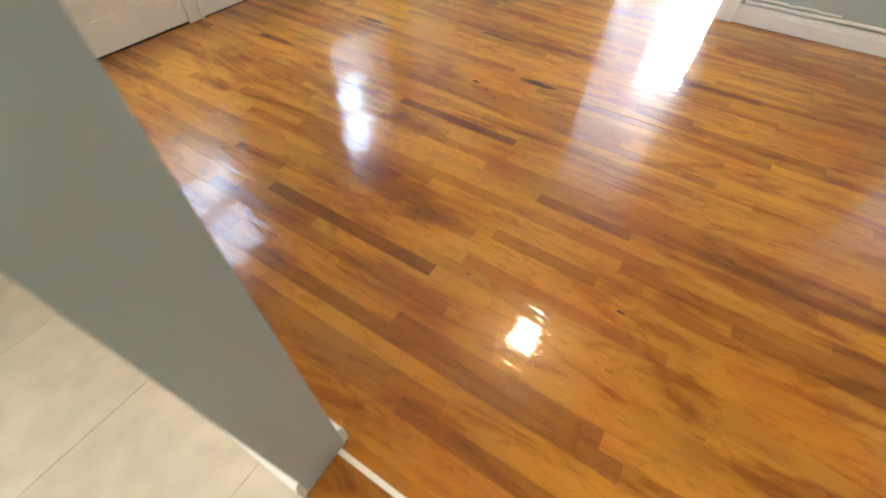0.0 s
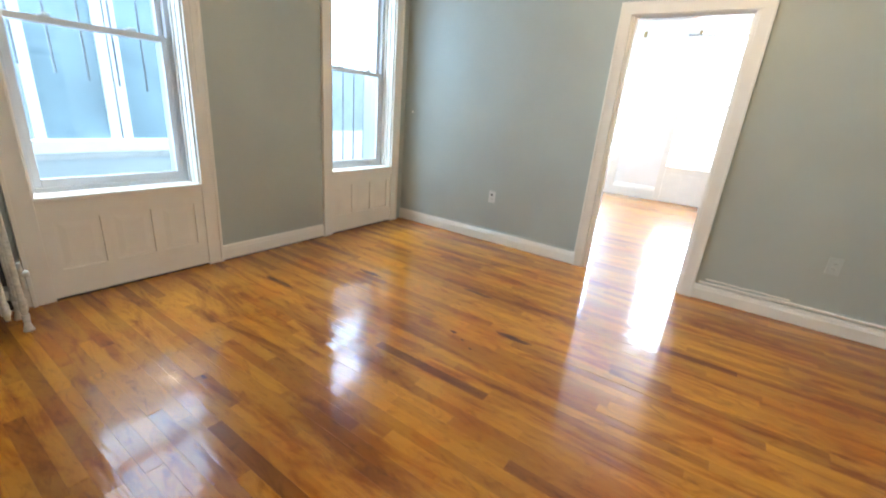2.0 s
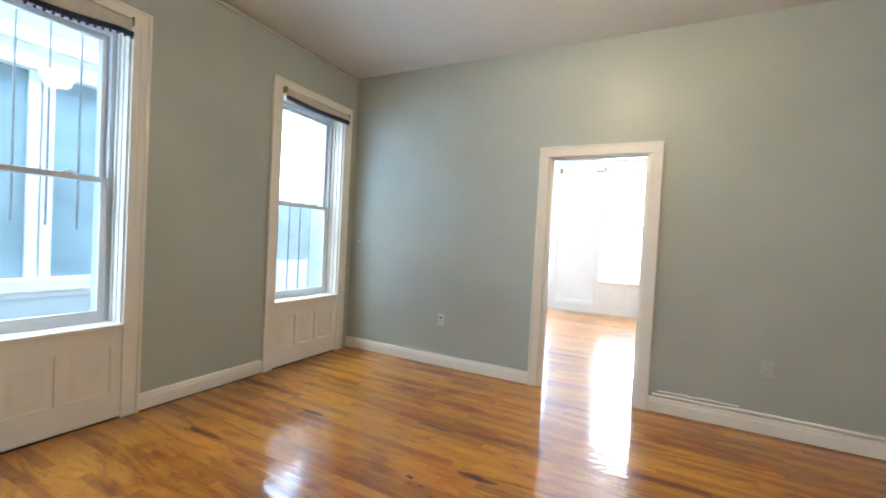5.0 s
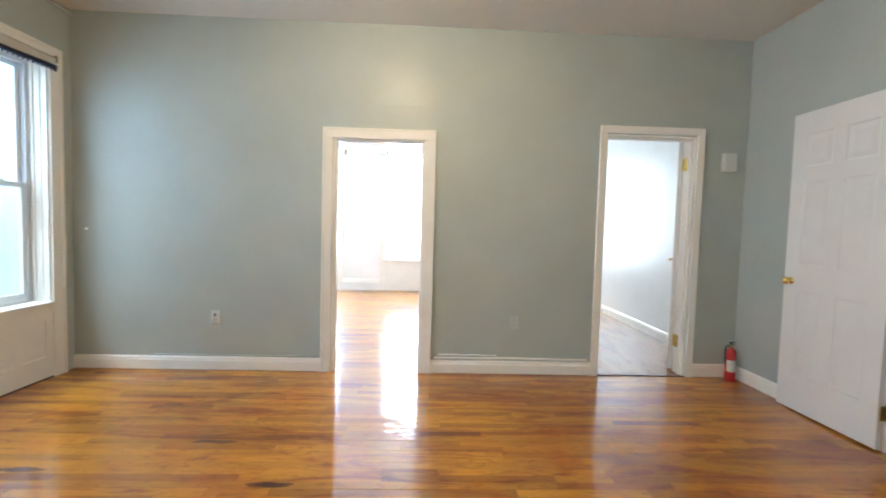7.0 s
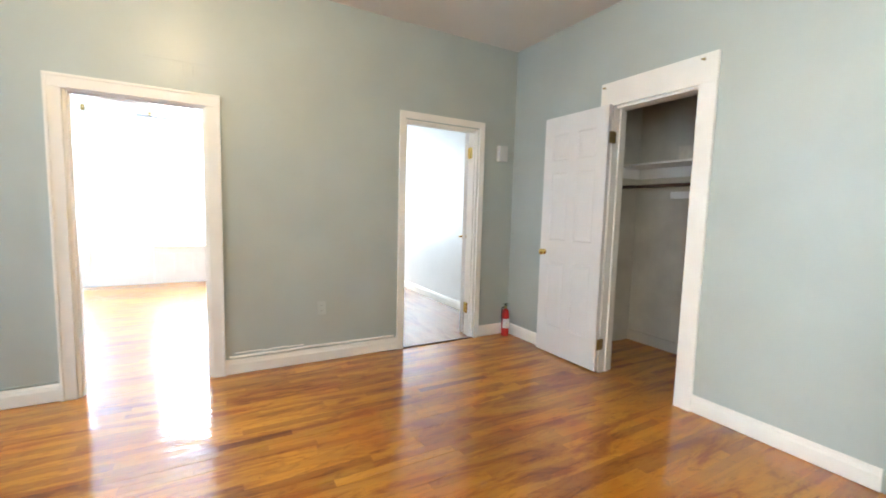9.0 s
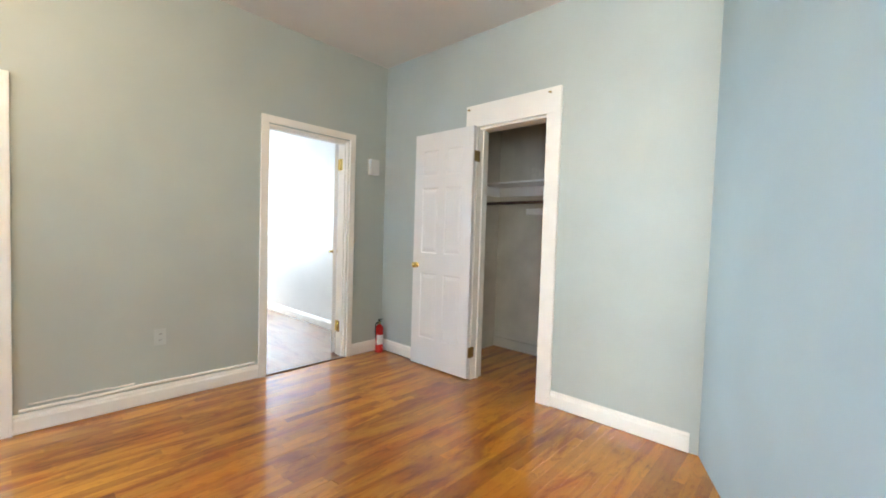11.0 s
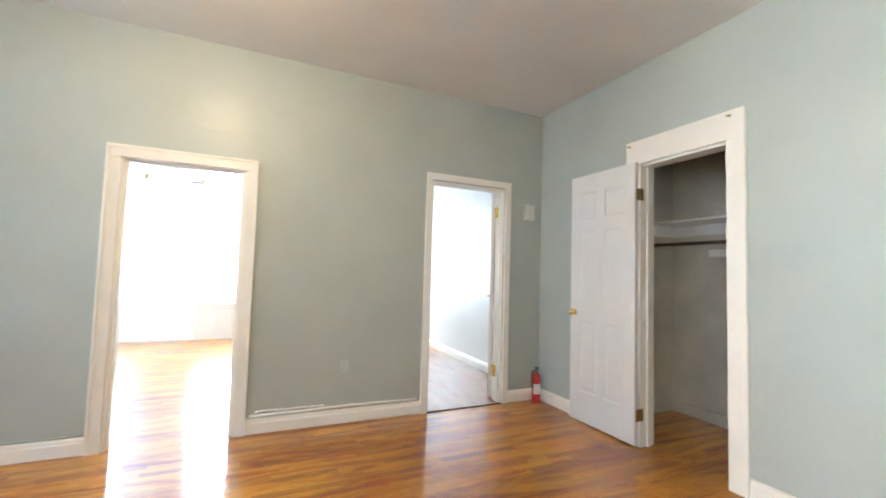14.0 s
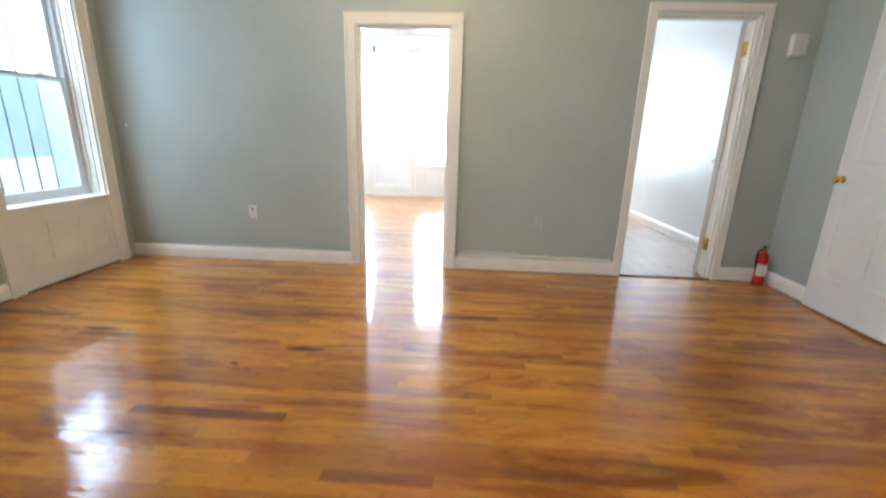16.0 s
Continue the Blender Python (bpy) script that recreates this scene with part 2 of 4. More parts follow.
# ---- mesh helpers ----
def box(bm, x0, x1, y0, y1, z0, z1, bevel=0.0):
    """One box, with bevelled edges if asked; returns its vertices."""
    vs = [bm.verts.new((x, y, z)) for x in (x0, x1) for y in (y0, y1) for z in (z0, z1)]
    fs = [bm.faces.new([vs[i] for i in q]) for q in
          ((0, 1, 3, 2), (4, 6, 7, 5), (0, 4, 5, 1), (2, 3, 7, 6), (0, 2, 6, 4), (1, 5, 7, 3))]
    if bevel:
        es = list({e for f in fs for e in f.edges})
        r = bmesh.ops.bevel(bm, geom=es, offset=bevel, segments=2, affect="EDGES", profile=0.6)
    return vs


def cyl(bm, p, q, r0, r1=None, seg=16, caps=True):
    """A round bar from p to q."""
    p, q = Vector(p), Vector(q)
    r1 = r0 if r1 is None else r1
    d = (q - p).normalized()
    u = d.orthogonal().normalized()
    v = d.cross(u)
    rings = []
    for c, r in ((p, r0), (q, r1)):
        rings.append([bm.verts.new(c + (u * math.cos(a) + v * math.sin(a)) * r)
                      for a in [2 * math.pi * i / seg for i in range(seg)]])
    for i in range(seg):
        f = bm.faces.new((rings[0][i], rings[0][(i + 1) % seg], rings[1][(i + 1) % seg], rings[1][i]))
        f.smooth = True
    if caps:
        bm.faces.new(rings[0][::-1])
        bm.faces.new(rings[1])


def lathe(bm, origin, axis, profile, seg=20):
    """Turned shape: profile of (radius, distance along the axis)."""
    o, d = Vector(origin), Vector(axis).normalized()
    u = d.orthogonal().normalized()
    v = d.cross(u)
    rings = [[bm.verts.new(o + d * h + (u * math.cos(a) + v * math.sin(a)) * max(r, 1e-4))
              for a in [2 * math.pi * i / seg for i in range(seg)]] for r, h in profile]
    for a, b in zip(rings, rings[1:]):
        for i in range(seg):
            bm.faces.new((a[i], a[(i + 1) % seg], b[(i + 1) % seg], b[i])).smooth = True
    bm.faces.new(rings[0][::-1])
    bm.faces.new(rings[-1])


def tube(bm, pts, r, seg=10):
    """One continuous bent round bar through the points."""
    pts = [Vector(p) for p in pts]
    ref = (pts[-1] - pts[0]).orthogonal().normalized()
    rings = []
    for i, p in enumerate(pts):
        d = (pts[min(i + 1, len(pts) - 1)] - pts[max(i - 1, 0)]).normalized()
        u = (ref - d * ref.dot(d)).normalized()
        v = d.cross(u)
        rings.append([bm.verts.new(p + (u * math.cos(a) + v * math.sin(a)) * r) for a in [2 * math.pi * k / seg for k in range(seg)]])
    for a, b in zip(rings, rings[1:]):
        for k in range(seg):
            bm.faces.new((a[k], a[(k + 1) % seg], b[(k + 1) % seg], b[k])).smooth = True
    bm.faces.new(rings[0][::-1])
    bm.faces.new(rings[-1])


def extrude_profile(bm, prof, place, a, b):
    """Sweep a closed outline from a to b: place(u, v, s) gives the point."""
    ends = [[bm.verts.new(place(u, v, s)) for u, v in prof] for s in (a, b)]
    n = len(prof)
    for i in range(n):
        bm.faces.new((ends[0][i], ends[0][(i + 1) % n], ends[1][(i + 1) % n], ends[1][i]))
    bm.faces.new(ends[0][::-1])
    bm.faces.new(ends[1])


def part(name, bm, material, parent=None, label="", kind=""):
    bmesh.ops.recalc_face_normals(bm, faces=bm.faces)
    me = bpy.data.meshes.new(name)
    bm.to_mesh(me)
    bm.free()
    me.materials.append(material)
    ob = new(name, me)
    ob.parent = parent
    return tagged(ob, label, kind=kind)


def thing(name, label, category, at=(0, 0, 0), group="", rz=0):
    ob = new(name)
    ob.matrix_world = pose(*at, 0, 0, rz)
    ob.empty_display_size = 0.1
    return tagged(ob, label, category, group)


def structure(name, bm, material, label="", category=""):
    ob = part(name, bm, material, None, label, "structure")
    return tagged(ob, category=category)


def boxes(*rows, bevel=0.0):
    bm = bmesh.new()
    for r in rows:
        box(bm, *r, bevel=bevel)
    return bm


# ---- plan ----
XL, XR, YF, ZC = -2.09, 3.73, 3.80, 3.00     # main room: side walls, far wall, ceiling
D1 = (0.085, 0.88, 2.045)                    # doorway to the front room
D2 = (2.455, 3.272, 2.155)                   # doorway to the side room
CL = (1.89, 2.555, 2.195)                     # closet opening, along y
W1 = (0.70, 1.58)                            # side windows, along y
W2 = (2.765, 3.59)
WZ = (0.61, 2.50)                            # sill and head of the side windows
YB0, YB1, XJ = 0.012, 0.148, 0.50             # partition behind, and its end
SX0, SY0, SX1, SY1 = 3.73, 0.81, 1.75, -0.075  # slanting wall
TW = 0.15                                    # thickness of inner walls
YS = 8.50                                    # street wall of the front rooms
XO = XL - 0.42                               # outer face of the side wall


def wall_x(name, x0, x1, y0, y1, holes, material, label, z1=ZC, z0=0.0):
    """Wall along x with holes (xa, xb, za, zb)."""
    bm = bmesh.new()
    x = x0
    for a, b, za, zb in holes:
        box(bm, x, a, y0, y1, z0, z1)
        if za > z0:
            box(bm, a, b, y0, y1, z0, za)
        if zb < z1:
            box(bm, a, b, y0, y1, zb, z1)
        x = b
    box(bm, x, x1, y0, y1, z0, z1)
    return structure(name, bm, material, label, "wall")


def wall_y(name, y0, y1, x0, x1, holes, material, label, z1=ZC, z0=0.0):
    bm = bmesh.new()
    y = y0
    for a, b, za, zb in holes:
        box(bm, x0, x1, y, a, z0, z1)
        if za > z0:
            box(bm, x0, x1, a, b, z0, za)
        if zb < z1:
            box(bm, x0, x1, a, b, zb, z1)
        y = b
    box(bm, x0, x1, y, y1, z0, z1)
    return structure(name, bm, material, label, "wall")


wall_x("wall_far", XL, XR, YF, YF + TW, [(D1[0], D1[1], 0, D1[2]), (D2[0], D2[1], 0, D2[2])], M_WALL,
       "sage grey painted plaster wall with two doorways")
wall_y("wall_window_side", 0.0, YF + TW, XO, XL, [(W1[0], W1[1], WZ[0], WZ[1]), (W2[0], W2[1], WZ[0], WZ[1])], M_WALL,
       "thick sage grey painted outer wall with two windows")
wall_y("wall_closet_side", SY0, YF + TW, XR, XR + 0.13, [(CL[0], CL[1], 0, CL[2])], M_WALL,
       "sage grey painted plaster wall with the closet opening")
wall_x("wall_partition", XL, XJ, YB0, YB1, [], M_WALL, "sage grey painted partition beside the kitchen opening")
bm = bmesh.new()
d = Vector((SX1 - SX0, SY1 - SY0, 0)).normalized()
nrm = Vector((d.y, -d.x, 0))
if nrm.y > 0:
    nrm = -nrm
pts = [Vector((SX0, SY0, 0)), Vector((SX1, SY1, 0)), Vector((SX1, SY1, 0)) + nrm * 0.15, Vector((SX0, SY0, 0)) + nrm * 0.15 + Vector((0.13, 0, 0))]
lo = [bm.verts.new(p) for p in pts]
hi = [bm.verts.new(p + Vector((0, 0, ZC))) for p in pts]
for i in range(4):
    bm.faces.new((lo[i], lo[(i + 1) % 4], hi[(i + 1) % 4], hi[i]))
bm.faces.new(lo); bm.faces.new(hi)
structure("wall_slanting", bm, M_WALL_PALE, "pale painted wall set at a slant beside the kitchen opening, blue daylight mixed into its colour", "wall")
structure("ceiling", boxes((XL, XR, -3.2, YF, ZC, ZC + 0.15)), M_CEIL, "warm white painted plaster ceiling, slightly uneven", "ceiling")

# kitchen behind
structure("wall_kitchen", boxes((XO, 4.0, -3.3, -3.2, 0, ZC), (XO, XL, -3.2, -2.3, 0, ZC), (XO, XL, -1.1, 0.0, 0, ZC), (XO, XL, -2.3, -1.1, 0, 1.0), (XO, XL, -2.3, -1.1, 2.5, ZC), (XR, XR + 0.13, -3.2, SY0 - 0.2, 0, ZC)),
          M_WALL, "plain painted kitchen walls", "wall")

# front room and side room
structure("wall_front_room_side", boxes((XL - 0.1, XL, YF + TW, YS, 0, ZC)), M_WALL_IN, "off-white painted wall of the front room", "wall")
structure("wall_between_rooms", boxes((1.95, 2.05, YF + TW, YS, 0, ZC)), M_WALL_IN, "off-white painted wall between the front rooms", "wall")
structure("wall_side_room", boxes((3.78, 3.88, YF + TW, YS, 0, ZC)), M_WALL_IN, "off-white painted side room wall in strong daylight", "wall")
F1, F2, F3 = (-1.75, -0.87), (0.05, 0.93), (2.1, 2.95)
wall_x("wall_street", XL - 0.1, 3.88, YS, YS + 0.3, [(*F1, 0.62, 2.75), (*F2, 0.62, 2.75), (*F3, 0.62, 2.75)], M_CREAM,
       "cream painted street wall with tall windows")
structure("ceiling_front", boxes((XL - 0.1, 3.88, YF + TW, YS, ZC, ZC + 0.15)), M_CEIL, "white ceiling of the front rooms", "ceiling")

# added glowing plane: whites out the view through the street windows
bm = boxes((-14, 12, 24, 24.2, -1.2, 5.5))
structure("backdrop", bm, mat("glowing_street_backdrop", (0.93, 0.97, 1.0), 0.9, emit=3.0), "plain glowing backdrop added beyond the front windows for the glare of the street", "backdrop")

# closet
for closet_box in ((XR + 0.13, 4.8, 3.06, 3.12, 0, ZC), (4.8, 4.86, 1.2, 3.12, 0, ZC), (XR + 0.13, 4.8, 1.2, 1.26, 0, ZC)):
    structure("wall_closet", boxes(closet_box), M_CLOSET, "dull off-white plaster wall inside the closet, colour darkened for the dim recess", "wall")
structure("ceiling_closet", boxes((XR + 0.13, 4.86, 1.2, 3.12, 2.75, 2.8)), M_WALL_IN, "plain closet ceiling", "ceiling")

# ---- ground outside ----
structure("ground", boxes((-60, 60, -60, 60, -1.3, -1.2)), M_COURT, "grey concrete yard and street", "ground")
structure("floor_slab", boxes((XO, 4.9, -3.3, YS + 0.3, -0.3, -0.03)), M_DARK, "dark subfloor under the boards", "floor")

# ---- trim ----
PROF_BASE = [(0, 0.005), (0.018, 0.005), (0.018, 0.082), (0.013, 0.096), (0.013, 0.105), (0.006, 0.116), (0, 0.12)]


def baseboard(name, a, b, out, material=M_TRIM, prof=PROF_BASE, parent=None):
    """Moulded skirting from a to b on the floor; out is the way into the room."""
    a, b, out = Vector(a), Vector(b), Vector(out).normalized()
    bm = bmesh.new()
    extrude_profile(bm, prof, lambda u, v, s: s + out * (u + 0.0) + Vector((0, 0, v)), a, b)
    ob = part(name, bm, material, parent, "white painted moulded skirting board", "structure")
    ob["category"] = "baseboard"
    return ob


CW = 0.085
baseboard("baseboard", (XL, YF, 0), (0.0, YF, 0), (0, -1, 0))
baseboard("baseboard", (0.965, YF, 0), (2.40, YF, 0), (0, -1, 0))
baseboard("baseboard", (3.335, YF, 0), (XR, YF, 0), (0, -1, 0))
structure("floor_joint", boxes((XL + 0.001, XL + 0.0195, 1.692, 2.658, 0.0005, 0.0075)), M_DARK, "dark uneven joint between skirting and floor", "trim")
baseboard("baseboard", (XL, 0.18, 0), (XL, 0.595, 0), (1, 0, 0))
baseboard("baseboard", (XL, 1.69, 0), (XL, 2.66, 0), (1, 0, 0))
baseboard("baseboard", (XR, 2.66, 0), (XR, YF - 0.02, 0), (-1, 0, 0))
baseboard("baseboard", (XR, 0.86, 0), (XR, 1.775, 0), (-1, 0, 0))
baseboard("baseboard", (XL + 0.02, YB1, 0), (XJ, YB1, 0), (0, 1, 0))
baseboard("baseboard", (XL, YB0, 0), (XJ, YB0, 0), (0, -1, 0))
baseboard("baseboard", (3.78, YF + TW, 0), (3.78, YS, 0), (-1, 0, 0))
baseboard("baseboard", (XL, YF + TW, 0), (XL, YS, 0), (1, 0, 0))
baseboard("baseboard", (-0.77, YS, 0), (-0.05, YS, 0), (0, -1, 0),
          prof=[(0, 0), (0.03, 0), (0.03, 0.16), (0.02, 0.19), (0.02, 0.20), (0.008, 0.225), (0, 0.23)])
# closet skirting shares the darkened plaster colour to stay faint
baseboard("baseboard", (4.8, 1.26, 0), (4.8, 3.06, 0), (-1, 0, 0), M_CLOSET,
          [(0, 0), (0.012, 0), (0.012, 0.10), (0, 0.11)])


def wavy_strip(name, x0, x1, z, r, seed, label, paint=M_TRIM):
    """Old painted-over conduit lying on the skirting, a little uneven."""
    rr = random.Random(seed)
    bm = bmesh.new()
    pts, n = [], 14
    for i in range(n + 1):
        x = x0 + (x1 - x0) * i / n
        pts.append((x, YF - r * 0.6, z + rr.uniform(-0.004, 0.004)))
    tube(bm, pts, r, 8)
    return tagged(part(name, bm, paint, None, label), category="conduit")


wavy_strip("conduit", -1.45, -0.02, 0.131, 0.006, 3, "thin cable conduit painted over in sage grey above the skirting", M_WALL)
wavy_strip("conduit", 0.99, 2.37, 0.140, 0.011, 4, "lumpy cable conduit painted over on top of the skirting")
wavy_strip("conduit", 1.03, 1.55, 0.166, 0.006, 5, "short loose end of painted cable above the skirting")
bm = bmesh.new()
tube(bm, [(XL + 0.015, 0.2, ZC - 0.035), (XL + 0.017, 1.3, ZC - 0.04), (XL + 0.015, 2.4, ZC - 0.034), (XL + 0.016, YF, ZC - 0.038)], 0.011, 8)
tagged(part("picture_rail", bm, M_CEIL, None, "thin painted rail in the corner of wall and ceiling", "structure"), category="trim")


def casing_x(name, x0, x1, ztop, w, y, out, proud=0.02, parent=None, step=True, head=None):
    """Door casing on a wall along x: outer edges x0, x1, top ztop, width w; out is +1 or -1 along y."""
    head = w if head is None else head
    bm = bmesh.new()
    ya, yb = sorted((y, y + out * proud))
    box(bm, x0, x0 + w, ya, yb, 0, ztop - head, 0.003)
    box(bm, x1 - w, x1, ya, yb, 0, ztop - head, 0.003)
    box(bm, x0, x1, ya, yb, ztop - head, ztop, 0.003)
    if step:
        ya, yb = sorted((y + out * proud, y + out * (proud + 0.008)))
        t = 0.018
        box(bm, x0, x0 + t, ya, yb, 0, ztop - t, 0.002)
        box(bm, x1 - t, x1, ya, yb, 0, ztop - t, 0.002)
        box(bm, x0, x1, ya, yb, ztop - t, ztop, 0.002)
    return part(name, bm, M_TRIM, parent, "white painted moulded door casing")


def casing_y(name, y0, y1, ztop, w, x, out, proud=0.02, parent=None, head=None, z0=0.0):
    head = w if head is None else head
    bm = bmesh.new()
    xa, xb = sorted((x, x + out * proud))
    box(bm, xa, xb, y0, y0 + w, z0, ztop - head, 0.003)
    box(bm, xa, xb, y1 - w, y1, z0, ztop - head, 0.003)
    box(bm, xa, xb, y0, y1, ztop - head, ztop, 0.003)
    return part(name, bm, M_TRIM, parent, "white painted casing")


def jamb_x(x0, x1, ztop, y0, y1, parent, t=0.02):
    bm = bmesh.new()
    box(bm, x0, x0 + t, y0, y1, 0, ztop, 0.002)
    box(bm, x1 - t, x1, y0, y1, 0, ztop, 0.002)
    box(bm, x0 + t, x1 - t, y0, y1, ztop - t, ztop, 0.002)
    m = (y0 + y1) / 2
    m -= 0.045
    box(bm, x0 + t, x0 + t + 0.012, m, m + 0.035, 0, ztop - t, 0.002)
    box(bm, x1 - t - 0.012, x1 - t, m, m + 0.035, 0, ztop - t, 0.002)
    box(bm, x0 + t + 0.012, x1 - t - 0.012, m, m + 0.035, ztop - t - 0.012, ztop - t, 0.002)
    return part("jamb", bm, M_TRIM, parent, "white painted door lining with stop")


def hinge(parent, place, along, across, h=0.09, material=M_BRASS, w=0.022):
    """Butt hinge: two leaves with a knuckle; along and across are directions in the leaf plane."""
    p, a = Vector(place), Vector(across)
    bm = bmesh.new()
    n = Vector((0, 0, 1)).cross(a).normalized()
    for s in (-1, 1):
        q0 = p + a * s * 0.004
        q1 = p + a * s * (0.004 + w)
        vs = [q + n * k + Vector((0, 0, z)) for q in (q0, q1) for k in (-0.0015, 0.0015) for z in (-h / 2, h / 2)]
        v = [bm.verts.new(c) for c in vs]
        for f in ((0, 1, 3, 2), (4, 6, 7, 5), (0, 4, 5, 1), (2, 3, 7, 6), (0, 2, 6, 4), (1, 5, 7, 3)):
            bm.faces.new([v[i] for i in f])
    cyl(bm, p + Vector((0, 0, -h / 2 - 0.004)), p + Vector((0, 0, h / 2 + 0.004)), 0.005, seg=10)
    return part("hinge", bm, material, parent, "brass butt hinge")


# ---- doorway to the front room ----
door_1 = thing("door_1", "white cased doorway without a door leading to the bright front room", "doorway", (0.48, YF, 0))
door_1["kind"] = "structure"
door_1_m = door_1.matrix_world.inverted()


def under(ob, parent):
    """Hang a part that was built in world coordinates under its thing."""
    ob.parent = parent
    ob.matrix_parent_inverse = parent.matrix_world.inverted()
    return ob


bpy.context.view_layer.update()
under(casing_x("casing", 0.0, 0.965, 2.12, CW, YF, -1), door_1)
under(casing_x("casing", 0.0, 0.965, 2.12, CW, YF + TW, 1), door_1)
under(jamb_x(D1[0], D1[1], D1[2], YF, YF + TW, None), door_1)

# ---- doorway to the side room, with its open door ----
door_2 = thing("door_2", "white cased doorway with its white door standing open into the side room", "door", (2.87, YF, 0))
door_2["kind"] = "structure"
bpy.context.view_layer.update()
under(casing_x("casing", 2.40, 3.335, 2.225, 0.062, YF, -1, step=False), door_2)
under(casing_x("casing", 2.40, 3.335, 2.225, 0.062, YF + TW, 1, step=False), door_2)
under(jamb_x(D2[0], D2[1], D2[2], YF, YF + TW, None), door_2)
bm = bmesh.new()
box(bm, D2[0], D2[1], YF - 0.012, YF + 0.022, -0.002, 0.009, 0.003)
under(part("threshold", bm, M_SILL, None, "dark stained worn wooden threshold"), door_2)


def panel_door(w, h, t=0.036):
    """Six-panel leaf: u runs from the hinge along +x, thickness about y, with raised fields."""
    bm = bmesh.new()
    st, mid = 0.105 * w / 0.7, 0.085 * w / 0.7
    us = [(st, (w - mid) / 2), ((w + mid) / 2, w - st)]
    zs = [(0.26, 0.88), (1.07, 1.68), (1.79, h - 0.16)]
    for s in (-1, 1):
        y1 = s * t / 2
        yi = s * (t / 2 - 0.005)
        yr = s * (t / 2 - 0.001)
        # stiles and rails as one gridded face
        xs = [0, us[0][0], us[0][1], us[1][0], us[1][1], w]
        zz = [0, zs[0][0], zs[0][1], zs[1][0], zs[1][1], zs[2][0], zs[2][1], h]
        grid = {(i, j): bm.verts.new((x, y1, z)) for i, x in enumerate(xs) for j, z in enumerate(zz)}
        for i in range(5):
            for j in range(7):
                if i in (1, 3) and j in (1, 3, 5):
                    x0, x1, z0, z1 = xs[i], xs[i + 1], zz[j], zz[j + 1]
                    ring0 = [grid[i, j], grid[i + 1, j], grid[i + 1, j + 1], grid[i, j + 1]]
                    prev = ring0
                    for inset, y in ((0.008, yi), (0.018, yi), (0.046, yr)):
                        ring = [bm.verts.new(c) for c in ((x0 + inset, y, z0 + inset), (x1 - inset, y, z0 + inset),
                                                          (x1 - inset, y, z1 - inset), (x0 + inset, y, z1 - inset))]
                        for k in range(4):
                            bm.faces.new((prev[k], prev[(k + 1) % 4], ring[(k + 1) % 4], ring[k]))
                        prev = ring
                    bm.faces.new(prev)
                else:
                    bm.faces.new((grid[i, j], grid[i + 1, j], grid[i + 1, j + 1], grid[i, j + 1]))
    y = t / 2
    for a, b, c, d in (((0, 0), (w, 0), 0, 0), ((0, h), (w, h), 0, 0)):
        v = [bm.verts.new(p) for p in ((0, -y, a[1]), (w, -y, a[1]), (w, y, a[1]), (0, y, a[1]))]
        bm.faces.new(v)
    for x in (0, w):
        bm.faces.new([bm.verts.new(p) for p in ((x, -y, 0), (x, y, 0), (x, y, h), (x, -y, h))])
    bmesh.ops.remove_doubles(bm, verts=bm.verts, dist=1e-5)
    return bm


def knob(parent, u, z, side, material, t=0.018):
    bm = bmesh.new()
    lathe(bm, (u, side * t, z), (0, side, 0), [(0.026, 0), (0.027, 0.003), (0.022, 0.006), (0.014, 0.010), (0.013, 0.016),
                                             (0.022, 0.024), (0.028, 0.036), (0.026, 0.050), (0.015, 0.058), (0.002, 0.060)], 20)
    return part("knob", bm, material, parent, "polished brass door knob")


def lever(parent, u, z, side, t=0.018):
    bm = bmesh.new()
    lathe(bm, (u, side * t, z), (0, side, 0), [(0.026, 0), (0.026, 0.006), (0.010, 0.010), (0.010, 0.045), (0.004, 0.05)], 16)
    cyl(bm, (u, side * (t + 0.043), z), (u - 0.10, side * (t + 0.043), z - 0.004), 0.008, 0.006, 10)
    return part("lever", bm, M_BRASS, parent, "brass lever handle")


leaf2 = part("leaf", panel_door(0.77, 2.12), M_DOOR, None, "white six-panel door leaf standing open")
leaf2.matrix_world = pose(3.235, YF + TW + 0.015, 0.02, 0, 0, 57.5)
bpy.context.view_layer.update()
under(leaf2, door_2)
for s in (-1, 1):
    lever(leaf2, 0.70, 1.0, s)
for z in (1.93, 0.30):
    under(hinge(None, (3.249, YF + 0.112, z), 0, (0, 1, 0), 0.11, M_BRASS, 0.040), door_2)

# ---- closet with its open door ----
closet_door = thing("door_3", "white cased closet doorway with a white six-panel door folded back against the wall", "closet door", (XR, 2.2, 0))
closet_door["kind"] = "structure"
bpy.context.view_layer.update()
bm = bmesh.new()
box(bm, XR - 0.028, XR, 1.775, 1.89, 0, 2.195, 0.004)
box(bm, XR - 0.022, XR, 2.555, 2.67, 0.0, 2.195, 0.004)
box(bm, XR - 0.028, XR, 1.775, 2.67, 2.195, 2.385, 0.004)
under(part("casing", bm, M_TRIM, None, "white painted wide flat casing with a deep head board"), closet_door)
bm = bmesh.new()
box(bm, XR - 0.02, XR + 0.13, 1.872, 1.89, 0, 2.195, 0.002)
box(bm, XR - 0.026, XR + 0.13, 2.535, 2.555, 0, 2.195, 0.002)
box(bm, XR, XR + 0.13, 1.89, 2.535, 2.175, 2.195, 0.002)
box(bm, XR + 0.045, XR + 0.08, 2.523, 2.535, 0, 2.175, 0.002)
under(part("jamb", bm, M_TRIM, None, "white painted closet lining with door stop"), closet_door)
